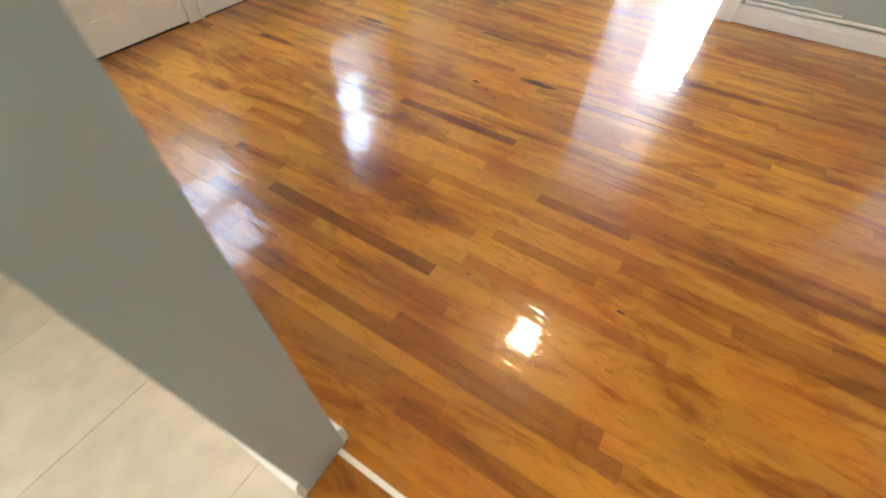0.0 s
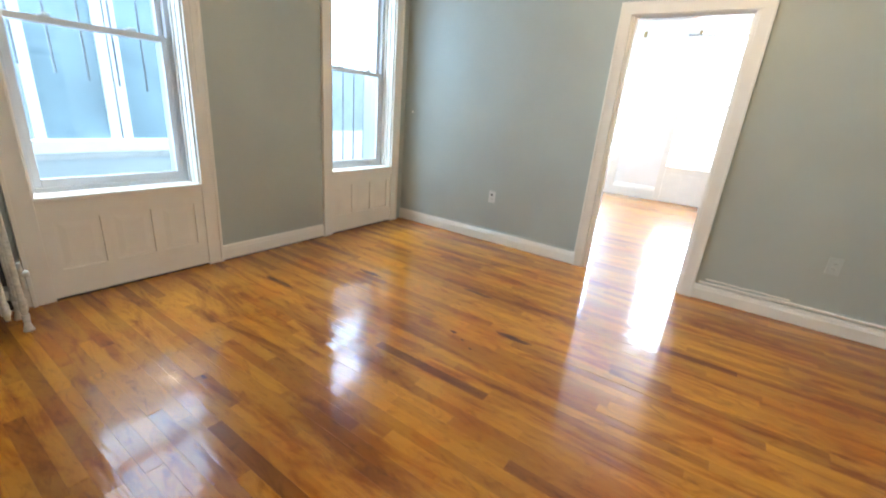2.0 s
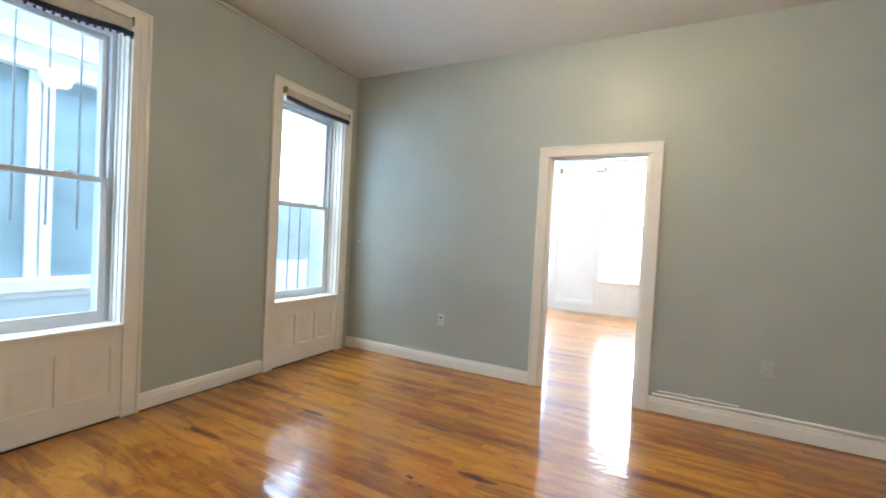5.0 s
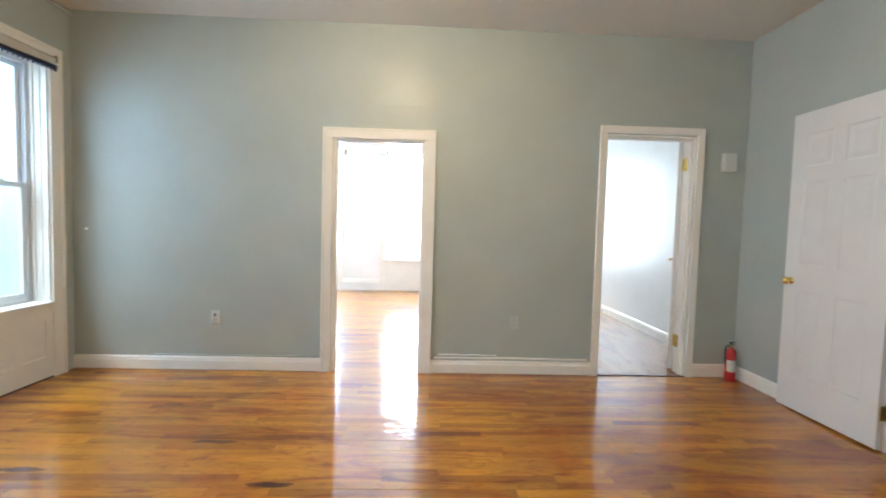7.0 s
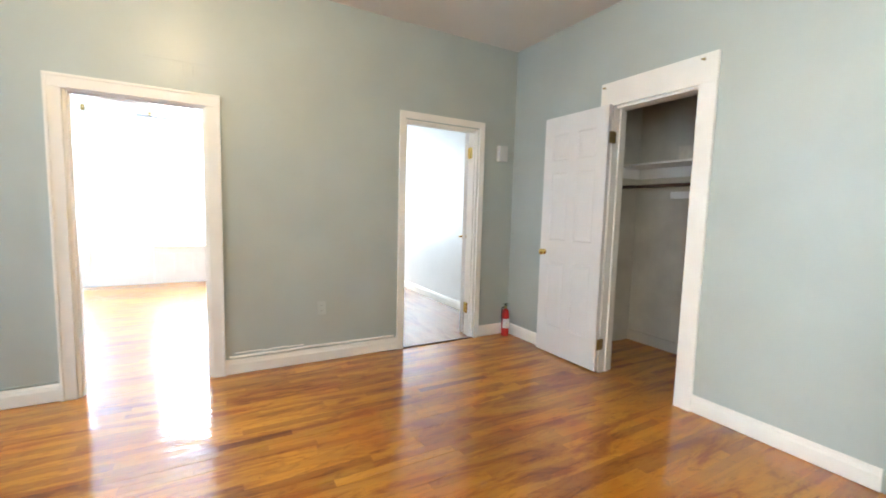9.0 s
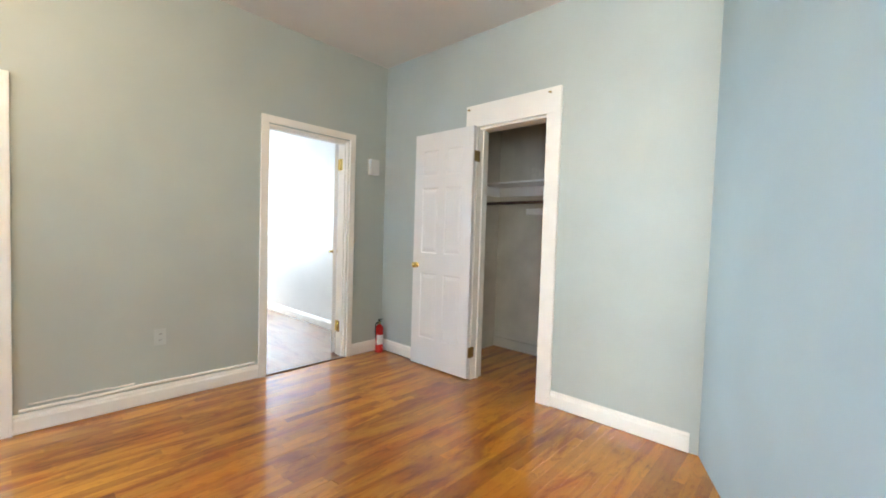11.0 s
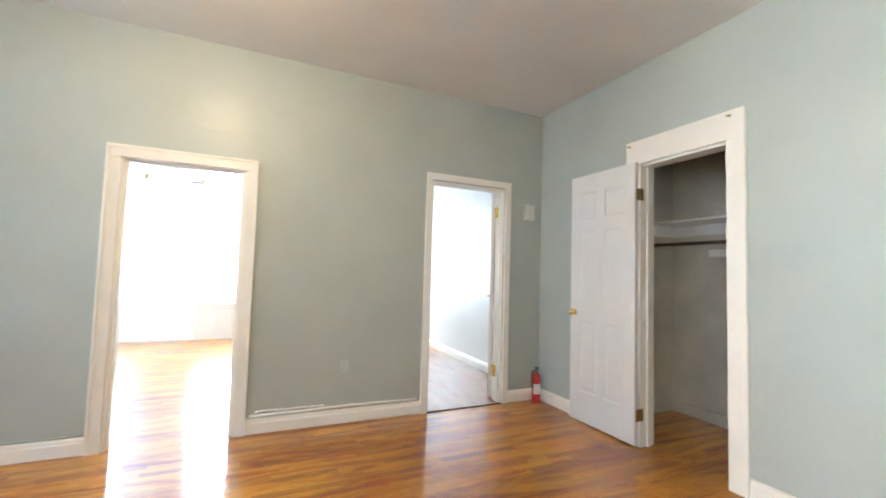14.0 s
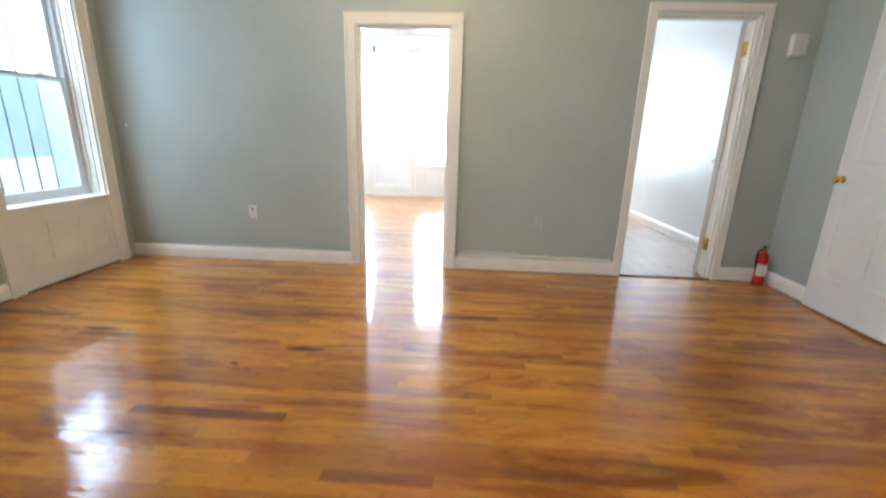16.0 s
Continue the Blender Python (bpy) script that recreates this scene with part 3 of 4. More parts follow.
leaf3 = part("leaf", panel_door(0.70, 2.185), M_DOOR, None, "white six-panel closet door leaf, slightly glossy")
leaf3.matrix_world = pose(XR - 0.052, 2.545, 0.015, 0, 0, 90.6)
bpy.context.view_layer.update()
under(leaf3, closet_door)
knob(leaf3, 0.645, 0.95, 1, M_BRASS)
for z in (1.945, 0.245):
    under(hinge(None, (XR - 0.031, 2.532, z), 0, (1, 0, 0), 0.09, M_AGED, 0.034), closet_door)
for y in (1.86, 2.63):
    bm = bmesh.new()
    cyl(bm, (XR - 0.028, y, 2.345), (XR - 0.042, y, 2.345), 0.006, seg=10)
    box(bm, XR - 0.050, XR - 0.042, y - 0.014, y + 0.014, 2.341, 2.351, 0.002)
    under(part("bracket", bm, M_AGED, None, "small dull metal curtain bracket on the head board"), closet_door)

shelf = thing("closet_shelf", "off-white painted closet shelf on wooden cleats", "shelf", (4.5, 2.2, 1.8))
bpy.context.view_layer.update()
under(part("board", boxes((4.45, 4.8, 1.26, 3.06, 1.805, 1.825), bevel=0.003), M_WALL_IN, None, "painted shelf board"), shelf)
under(part("cleat", boxes((4.78, 4.8, 1.26, 3.06, 1.705, 1.805), bevel=0.003), M_WALL_IN), shelf)
under(part("cleat", boxes((XR + 0.2, 4.78, 3.04, 3.06, 1.705, 1.805), bevel=0.003), M_WALL_IN), shelf)
rod = thing("closet_rod", "dark wooden clothes rod in the closet", "clothes rod", (4.4, 2.2, 1.66))
bpy.context.view_layer.update()
bm = bmesh.new()
cyl(bm, (4.5, 1.26, 1.61), (4.5, 3.06, 1.61), 0.016, seg=14)
under(part("bar", bm, M_ROD), rod)
bm = bmesh.new()
cyl(bm, (4.5, 3.05, 1.61), (4.5, 3.06, 1.61), 0.03, seg=16)
under(part("socket", bm, M_ROD), rod)
storage = thing("cardboard_box", "small plain beige box on the closet shelf", "box", (4.68, 2.36, 1.82))
bpy.context.view_layer.update()
under(part("carton", boxes((4.58, 4.79, 2.2, 2.52, 1.825, 1.965), bevel=0.004), M_SHADE), storage)
hook = thing("wall_shelf_bracket", "off-white ledge block on the closet wall below the rod", "ledge", (4.78, 2.4, 1.55))
bpy.context.view_layer.update()
under(part("block", boxes((4.73, 4.8, 2.2, 2.66, 1.50, 1.565), bevel=0.004), M_WALL_IN), hook)


# ---- windows ----
def side_window(idx, y0, y1, label, full_bars):
    """Double-hung window deep in the side wall, cased to the floor, with a panelled apron."""
    z0, z1 = WZ
    xs = XL - 0.13                       # inner face of the sashes
    win = thing("window_%d" % idx, label, "window", (XL, (y0 + y1) / 2, 0))
    win["kind"] = "structure"
    bpy.context.view_layer.update()
    P = lambda name, bm, m, lab="": under(part(name, bm, m, None, lab), win)
    cw = 0.105
    bm = bmesh.new()
    xa, xb = XL, XL + 0.022
    for a, b in ((y0 - cw, y0), (y1, y1 + cw)):
        box(bm, xa, xb, a, b, 0, z1, 0.003)
    box(bm, xa, xb, y0 - cw, y1 + cw, z1, z1 + 0.12, 0.003)
    for a, b in ((y0 - cw, y0 - cw + 0.02), (y1 + cw - 0.02, y1 + cw)):
        box(bm, xb, xb + 0.009, a, b, 0, z1 + 0.10, 0.003)
    box(bm, xb, xb + 0.009, y0 - cw, y1 + cw, z1 + 0.10, z1 + 0.12, 0.003)
    P("casing", bm, M_TRIM, "wide white painted window casing down to the floor")
    # apron: board with three sunk panels
    bm = bmesh.new()
    w = (y1 - y0)
    n = 3
    m, g = 0.06, 0.055
    pw = (w - 2 * m - (n - 1) * g) / n
    za, zb = 0.18, 0.475
    yy = [y0]
    for i in range(n):
        yy += [y0 + m + i * (pw + g), y0 + m + i * (pw + g) + pw]
    yy.append(y1)
    zz = [0.012, za, zb, z0 - 0.02]
    X = XL + 0.010
    grid = {(i, j): bm.verts.new((X, y, z)) for i, y in enumerate(yy) for j, z in enumerate(zz)}
    for i in range(len(yy) - 1):
        for j in range(3):
            q = [grid[i, j], grid[i + 1, j], grid[i + 1, j + 1], grid[i, j + 1]]
            if j == 1 and i % 2 == 1:
                prev = q
                for inset, x in ((0.002, X - 0.0095), (0.016, X - 0.0095), (0.05, X - 0.0065)):
                    r = [bm.verts.new(c) for c in ((x, yy[i] + inset, za + inset), (x, yy[i + 1] - inset, za + inset),
                                                   (x, yy[i + 1] - inset, zb - inset), (x, yy[i] + inset, zb - inset))]
                    for k in range(4):
                        bm.faces.new((prev[k], prev[(k + 1) % 4], r[(k + 1) % 4], r[k]))
                    prev = r
                bm.faces.new(prev)
            else:
                bm.faces.new(q)
    box(bm, XL + 0.001, XL + 0.0095, y0, y1, 0.012, za - 0.002)
    P("apron", bm, M_TRIM, "white painted panelled apron below the window")
    # sill and reveals
    P("floor_gap", boxes((XL + 0.001, XL + 0.0125, y0 + 0.001, y1 - 0.001, 0.0005, 0.0118)), M_DARK, "dark gap under the apron")
    P("sill", boxes((xs - 0.02, XL + 0.026, y0, y1, z0 - 0.02, z0 + 0.004), bevel=0.004), M_TRIM, "white painted window sill")
    bm = bmesh.new()
    box(bm, xs - 0.05, XL + 0.001, y0, y0 + 0.012, z0 + 0.004, z1)
    box(bm, xs - 0.05, XL + 0.001, y1 - 0.012, y1, z0 + 0.004, z1)
    box(bm, xs - 0.05, XL + 0.001, y0 + 0.012, y1 - 0.012, z1 - 0.012, z1)
    box(bm, xs + 0.02, xs + 0.034, y1 - 0.024, y1 - 0.012, z0 + 0.004, z1 - 0.012, 0.002)
    box(bm, xs + 0.075, xs + 0.085, y1 - 0.018, y1 - 0.012, z0 + 0.004, z1 - 0.012, 0.002)
    P("reveal", bm, M_TRIM, "white painted window reveal with stop beads")
    # vinyl frame and sashes
    f = 0.035
    a, b = y0 + 0.012, y1 - 0.012
    bm = bmesh.new()
    box(bm, xs - 0.07, xs, a, a + f, z0 + 0.004, z1 - 0.012, 0.002)
    box(bm, xs - 0.07, xs, b - f, b, z0 + 0.004, z1 - 0.012, 0.002)
    box(bm, xs - 0.07, xs, a + f, b - f, z1 - 0.012 - f, z1 - 0.012, 0.002)
    box(bm, xs - 0.07, xs + 0.004, a + f, b - f, z0 + 0.004, z0 + 0.03, 0.002)
    P("window_frame", bm, M_VINYL, "white vinyl window frame")
    zm = 1.525
    s = 0.034
    for name, xa, za, zb in (("lower_sash", xs - 0.032, z0 + 0.03, zm + 0.022), ("upper_sash", xs - 0.066, zm - 0.014, z1 - 0.047)):
        bm = bmesh.new()
        c, d = a + f, b - f
        box(bm, xa, xa + 0.028, c, c + s, za, zb, 0.003)
        box(bm, xa, xa + 0.028, d - s, d, za, zb, 0.003)
        box(bm, xa, xa + 0.028, c + s, d - s, za, za + (0.048 if name == "lower_sash" else 0.032), 0.003)
        box(bm, xa, xa + 0.028, c + s, d - s, zb - 0.034, zb, 0.003)
        sash = P(name, bm, M_VINYL, "white vinyl sash")
        bm = bmesh.new()
        box(bm, xa + 0.012, xa + 0.016, c + s - 0.002, d - s + 0.002, za + 0.03, zb - 0.03)
        pane = under(part("pane", bm, M_GLASS, None, "clear glass pane"), sash)
        pane.visible_shadow = False
    for t in (0.27, 0.73):
        bm = bmesh.new()
        yc = a + (b - a) * t
        box(bm, xs - 0.034, xs - 0.006, yc - 0.028, yc + 0.028, zm + 0.022, zm + 0.030, 0.003)
        cyl(bm, (xs - 0.02, yc, zm + 0.030), (xs - 0.02, yc, zm + 0.037), 0.010, seg=12)
        box(bm, xs - 0.026, xs - 0.014, yc - 0.004, yc + 0.035, zm + 0.037, zm + 0.043, 0.002)
        P("latch", bm, M_VINYL, "white sash lock")
    return win


side_window(1, *W1, "white double-hung window with a panelled apron beside the radiator", False)
side_window(2, *W2, "white double-hung window with a panelled apron in the corner", True)


def roller_shade(y0, y1, label, sag):
    """Rolled-up shade at the head of a side window, with a dark woven hem hanging in a slack line."""
    x, z = XL + 0.045, WZ[1] - 0.005
    sh = thing("roller_shade", label, "window shade", (x, (y0 + y1) / 2, z))
    bpy.context.view_layer.update()
    bm = bmesh.new()
    cyl(bm, (x, y0 + 0.02, z + 0.02), (x, y1 - 0.01, z + 0.02), 0.024, seg=16)
    n = 20
    prev = None
    for i in range(n + 1):
        t = i / n
        y = y0 + 0.02 + (y1 - y0 - 0.03) * t
        zz = z - 0.025 - sag * (0.25 + math.sin(math.pi * min(1, t * 1.1)) * 0.4)
        row = [bm.verts.new((x + 0.024, y, z + 0.02)), bm.verts.new((x + 0.018, y, zz)), bm.verts.new((x + 0.012, y, zz)), bm.verts.new((x + 0.018, y, z + 0.02))]
        if prev:
            for k in range(3):
                bm.faces.new((prev[k], row[k], row[k + 1], prev[k + 1]))
        prev = row
    under(part("cloth", bm, M_SHADE, None, "rolled beige shade cloth"), sh)
    bm = bmesh.new()
    rr = random.Random(int(y0 * 10))
    for i in range(46):
        t = i / 45
        y = y0 + 0.02 + (y1 - y0 - 0.03) * t
        zz = z - 0.025 - sag * (0.25 + math.sin(math.pi * min(1, t * 1.1)) * 0.4)
        box(bm, x + 0.008, x + 0.028, y - 0.0085, y + 0.0085, zz - 0.024 + rr.uniform(-0.002, 0.002), zz + 0.008, 0.002)
        if i % 2:
            box(bm, x + 0.012, x + 0.024, y - 0.006, y + 0.006, zz - 0.038, zz - 0.027)
    under(part("hem_trim", bm, M_FABRIC, None, "dark navy woven trim"), sh)
    for y in (y0 + 0.0, y1 - 0.004):
        bm = bmesh.new()
        box(bm, XL + 0.022, XL + 0.075, y, y + 0.004, z - 0.005, z + 0.05, 0.001)
        cyl(bm, (x, y - 0.006, z + 0.02), (x, y + 0.010, z + 0.02), 0.009, seg=10)
        under(part("shade_bracket", bm, M_AGED, None, "dull metal shade bracket"), sh)
    return sh


s1 = roller_shade(W1[0] - 0.01, W1[1] - 0.02, "rolled-up beige shade with dark navy trim sagging over the window", 0.10)
s2 = roller_shade(W2[0] - 0.01, W2[1] + 0.01, "rolled-up beige shade with dark navy trim at the corner window", 0.03)
bm = bmesh.new()
for i in range(60):
    z = WZ[1] - 0.01 - i * 0.0215
    lathe(bm, (XL + 0.05, W1[1] + 0.028, z), (0, 0, 1), [(0.0005, -0.004), (0.0035, 0), (0.0005, 0.004)], 6)
cyl(bm, (XL + 0.05, W1[1] + 0.028, WZ[1]), (XL + 0.05, W1[1] + 0.028, 1.22), 0.0014, seg=6)
tagged(part("pull_chain", bm, M_SHADE, None, "thin beaded pull chain hanging beside the window"), category="chain")


def security_bars(y0, y1, zlo, ztop, n, label, lows=None):
    g = thing("window_guard", label, "window bars", (XO - 0.04, (y0 + y1) / 2, zlo))
    bpy.context.view_layer.update()
    for i in range(n):
        y = y0 + (y1 - y0) * (i + 0.5) / n
        lo = zlo if lows is None else lows[i]
        bm = bmesh.new()
        cyl(bm, (XO - 0.04, y, lo), (XO - 0.04, y, ztop), 0.007, seg=8)
        under(part("bar", bm, M_BARS), g)
    bm = bmesh.new()
    box(bm, XO - 0.048, XO - 0.032, y0 - 0.02, y1 + 0.02, ztop, ztop + 0.03, 0.002)
    for y in (y0 - 0.01, y1 + 0.01):
        box(bm, XO - 0.045, XO, y - 0.01, y + 0.01, ztop + 0.002, ztop + 0.028, 0.002)
    under(part("rail", bm, M_BARS), g)
    return g


security_bars(0.78, 1.75, 0.75, 2.62, 6, "thin grey iron bars hanging outside the window", [1.30, 1.27, 1.24, 1.22, 1.20, 1.19])
security_bars(2.95, 4.15, 0.5, 2.62, 8, "full-height grey iron window guard outside the corner window")


# ---- street windows of the front rooms ----
def street_window(idx, x0, x1, label):
    z0, z1 = 0.62, 2.75
    y = YS
    win = thing("window_%d" % idx, label, "window", ((x0 + x1) / 2, y, 0))
    win["kind"] = "structure"
    bpy.context.view_layer.update()
    P = lambda name, bm, m, lab="": under(part(name, bm, m, None, lab), win)
    bm = bmesh.new()
    for a, b in ((x0 - 0.1, x0), (x1, x1 + 0.1)):
        box(bm, a, b, y - 0.022, y, 0, z1, 0.003)
    box(bm, x0 - 0.1, x1 + 0.1, y - 0.022, y, z1, z1 + 0.11, 0.003)
    P("casing", bm, M_TRIM, "white casing down to the floor")
    bm = bmesh.new()
    box(bm, x0, x1, y - 0.008, y, 0.01, 0.60)
    w = (x1 - x0 - 0.12 - 0.10) / 3
    for i in range(3):
        xx = x0 + 0.06 + i * (w + 0.05)
        box(bm, xx, xx + w, y - 0.014, y - 0.0085, 0.18, 0.50, 0.003)
    P("apron", bm, M_TRIM, "white panelled apron")
    P("sill", boxes((x0 - 0.02, x1 + 0.02, y - 0.04, y + 0.15, 0.60, 0.63), bevel=0.004), M_TRIM)
    bm = bmesh.new()
    box(bm, x0, x0 + 0.05, y + 0.12, y + 0.18, 0.63, z1, 0.002)
    box(bm, x1 - 0.05, x1, y + 0.12, y + 0.18, 0.63, z1, 0.002)
    box(bm, x0 + 0.05, x1 - 0.05, y + 0.12, y + 0.18, z1 - 0.06, z1, 0.002)
    box(bm, x0 + 0.05, x1 - 0.05, y + 0.12, y + 0.18, 0.63, 0.70, 0.002)
    box(bm, x0 + 0.05, x1 - 0.05, y + 0.12, y + 0.16, 1.64, 1.69, 0.002)
    P("sash", bm, M_VINYL, "white sash bars")
    return win


street_window(3, *F1, "tall white street window glaring with daylight in the front room")
street_window(4, *F2, "tall white street window glaring with daylight opposite the doorway")
street_window(5, *F3, "tall white street window of the side room")

crod = thing("curtain_rod", "thin grey metal curtain rod on brackets above the street window", "curtain rod", (0.5, YS - 0.08, 2.71))
bpy.context.view_layer.update()
bm = bmesh.new()
cyl(bm, (-0.10, YS - 0.08, 2.71), (1.15, YS - 0.08, 2.70), 0.013, seg=10)
under(part("bar", bm, M_BARS), crod)
for x in (0.07, 1.05):
    bm = bmesh.new()
    box(bm, x - 0.012, x + 0.012, YS - 0.09, YS - 0.022, 2.72, 2.76, 0.002)
    box(bm, x - 0.022, x + 0.022, YS - 0.032, YS - 0.022, 2.71, 2.78, 0.002)
    under(part("rod_bracket", bm, M_AGED), crod)
cb = thing("curtain_bracket", "single metal curtain bracket above the other street window", "bracket", (-0.76, YS - 0.04, 2.74))
bpy.context.view_layer.update()
bm = bmesh.new()
box(bm, -0.775, -0.745, YS - 0.09, YS - 0.022, 2.73, 2.77, 0.002)
box(bm, -0.785, -0.735, YS - 0.034, YS - 0.022, 2.70, 2.79, 0.002)
under(part("plate", bm, M_AGED), cb)


# ---- radiator ----
def radiator():
    rad = thing("radiator", "old cast-iron column radiator with worn silver paint standing beside the window", "radiator", (-1.87, 0.4, 0))
    bpy.context.view_layer.update()
    ys = [0.205, 0.268, 0.331, 0.394, 0.457, 0.520]
    for k, y in enumerate(ys):
        bm = bmesh.new()
        H = 0.985
        cols = [-1.965, -1.875, -1.785]
        for x in cols:
            prof = [(0.010, 0.08), (0.0165, 0.12), (0.0125, 0.18), (0.0125, H - 0.12), (0.017, H - 0.06), (0.014, H - 0.01), (0.004, H + 0.004)]
            lathe(bm, (x, y, 0), (0, 0, 1), prof, 12)
        for z in (0.12, H - 0.06):
            cyl(bm, (cols[0], y, z), (cols[-1], y, z), 0.021, seg=12)
        for z in (0.12, H - 0.06):
            cyl(bm, (-1.875, y - 0.031, z), (-1.875, y + 0.031, z), 0.020, seg=12)
        if k in (0, 5):
            for x in (cols[0], cols[-1]):
                lathe(bm, (x, y, 0), (0, 0, 1), [(0.024, 0), (0.020, 0.012), (0.013, 0.04), (0.017, 0.09)], 12)
        under(part("section", bm, M_RAD, None, "cast-iron section with flaking silver paint"), rad)
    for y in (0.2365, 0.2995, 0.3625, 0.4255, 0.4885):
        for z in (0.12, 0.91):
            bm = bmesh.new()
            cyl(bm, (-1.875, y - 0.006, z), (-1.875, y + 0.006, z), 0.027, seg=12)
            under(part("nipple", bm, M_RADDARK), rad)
    bm = bmesh.new()
    lathe(bm, (-1.80, 0.525, 0.30), (0, 1, 0), [(0.012, 0), (0.012, 0.02), (0.018, 0.024), (0.018, 0.045), (0.006, 0.05)], 12)
    cyl(bm, (-1.80, 0.545, 0.30), (-1.80, 0.545, 0.36), 0.012, 0.008, seg=10)
    cyl(bm, (-1.80, 0.545, 0.22), (-1.80, 0.545, 0.30), 0.009, seg=10)
    under(part("air_valve", bm, M_RAD, None, "small worn air valve"), rad)
    bm = bmesh.new()
    cyl(bm, (-1.875, 0.19, 0.12), (-1.875, 0.165, 0.12), 0.018, seg=12)
    lathe(bm, (-1.875, 0.20, 0.0), (0, 0, 1), [(0.03, 0.0), (0.03, 0.004), (0.014, 0.008), (0.014, 0.11)], 12)
    under(part("supply_pipe", bm, M_RAD), rad)
    # dark sheet stands in for the shade between radiator and wall
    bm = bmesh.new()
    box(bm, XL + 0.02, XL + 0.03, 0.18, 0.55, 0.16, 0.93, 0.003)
    under(part("heat_shield", bm, M_RADDARK, None, "dark sheet added for the shade behind the radiator"), rad)
    bm = bmesh.new()
    p = []
    for i in range(9):
        a = i / 8 * math.pi
        p.append((-1.86 + 0.02 * math.sin(a), 0.40 + 0.09 * i / 8 * 1.4, 0.975 + 0.03 * math.sin(a)))
    p += [(-1.83, 0.545, 0.93), (-1.82, 0.55, 0.85)]
    tube(bm, p, 0.006, 8)
    under(part("hose", bm, M_PLASTIC, None, "thin white tube looped over the radiator top"), rad)
    return rad


radiator()


# ---- fire extinguisher ----
def extinguisher(at):
    ex = thing("fire_extinguisher", "small red fire extinguisher with a white label on the floor", "fire extinguisher", at)
    x, y, z = at
    bpy.context.view_layer.update()
    bm = bmesh.new()
    lathe(bm, at, (0, 0, 1), [(0.035, 0.0), (0.041, 0.004), (0.042, 0.012), (0.042, 0.245), (0.040, 0.262), (0.030, 0.282), (0.017, 0.292), (0.016, 0.30)], 24)
    under(part("cylinder", bm, M_RED), ex)
    bm = bmesh.new()
    for i in range(10):
        a0, a1 = [math.radians(-165 + 15 * k) for k in (i, i + 1)]
        v = [bm.verts.new((x + 0.0428 * math.cos(a), y + 0.0428 * math.sin(a), zz)) for a, zz in ((a0, 0.09), (a1, 0.09), (a1, 0.19), (a0, 0.19))]
        bm.faces.new(v)
    under(part("label", bm, M_LABEL, None, "white paper label with unreadable print"), ex)
    bm = bmesh.new()
    for i in range(5):
        for j in range(2):
            a0, a1 = math.radians(-140 + 55 * j), math.radians(-140 + 55 * j + 35 + 5 * (i % 2))
            zz = 0.105 + i * 0.016
            v = [bm.verts.new((x + 0.0434 * math.cos(a), y + 0.0434 * math.sin(a), q)) for a, q in ((a0, zz), (a1, zz), (a1, zz + 0.004), (a0, zz + 0.004))]
            bm.faces.new(v)
    under(part("print", bm, M_BLACK), ex)
    bm = bmesh.new()
    cyl(bm, (x, y, 0.30), (x, y, 0.325), 0.014, seg=14)
    cyl(bm, (x - 0.012, y, 0.315), (x - 0.036, y, 0.315), 0.008, seg=10)
    under(part("valve", bm, M_BLACK), ex)
    bm = bmesh.new()
    box(bm, x - 0.022, x + 0.034, y - 0.009, y + 0.009, 0.343, 0.351, 0.002)
    box(bm, x - 0.01, x + 0.032, y - 0.008, y + 0.008, 0.322, 0.328, 0.002)
    box(bm, x - 0.012, x + 0.004, y - 0.008, y + 0.008, 0.325, 0.35, 0.002)
    under(part("lever", bm, M_BLACK), ex)
    bm = bmesh.new()
    cyl(bm, (x - 0.014, y - 0.016, 0.316), (x - 0.014, y - 0.022, 0.316), 0.013, seg=14)
    under(part("gauge", bm, M_AGED), ex)
    bm = bmesh.new()
    tube(bm, [(x - 0.036, y, 0.315), (x - 0.052, y, 0.30), (x - 0.052, y, 0.22), (x - 0.048, y, 0.16)], 0.007, 8)
    under(part("hose", bm, M_BLACK), ex)


extinguisher((3.635, 3.715, 0))


# ---- small wall fixtures ----
def outlet(x, z, label, paint=M_PLASTIC):
    o = thing("outlet", label, "power outlet", (x, YF, z))
    bpy.context.view_layer.update()
    under(part("plate", boxes((x - 0.036, x + 0.036, YF - 0.007, YF, z - 0.058, z + 0.058), bevel=0.003), paint), o)
    for dz in (-0.021, 0.021):
        bm = bmesh.new()
        lathe(bm, (x, YF - 0.0072, z + dz), (0, -1, 0), [(0.017, 0), (0.0165, 0.002), (0.015, 0.0025)], 16)
        under(part("socket", bm, paint), o)
    for dz in (-0.021, 0.021):
        for dx in (-0.006, 0.006):
            bm = bmesh.new()
            box(bm, x + dx - 0.0012, x + dx + 0.0012, YF - 0.0105, YF - 0.0095, z + dz - 0.004, z + dz + 0.006)
            under(part("slot", bm, M_BLACK), o)
    if x < 0:
        bm = bmesh.new()
        box(bm, x - 0.009, x + 0.009, YF - 0.012, YF - 0.0107, z + 0.012, z + 0.030)
        under(part("child_guard", bm, M_BLACK, None, "small dark plug cover"), o)


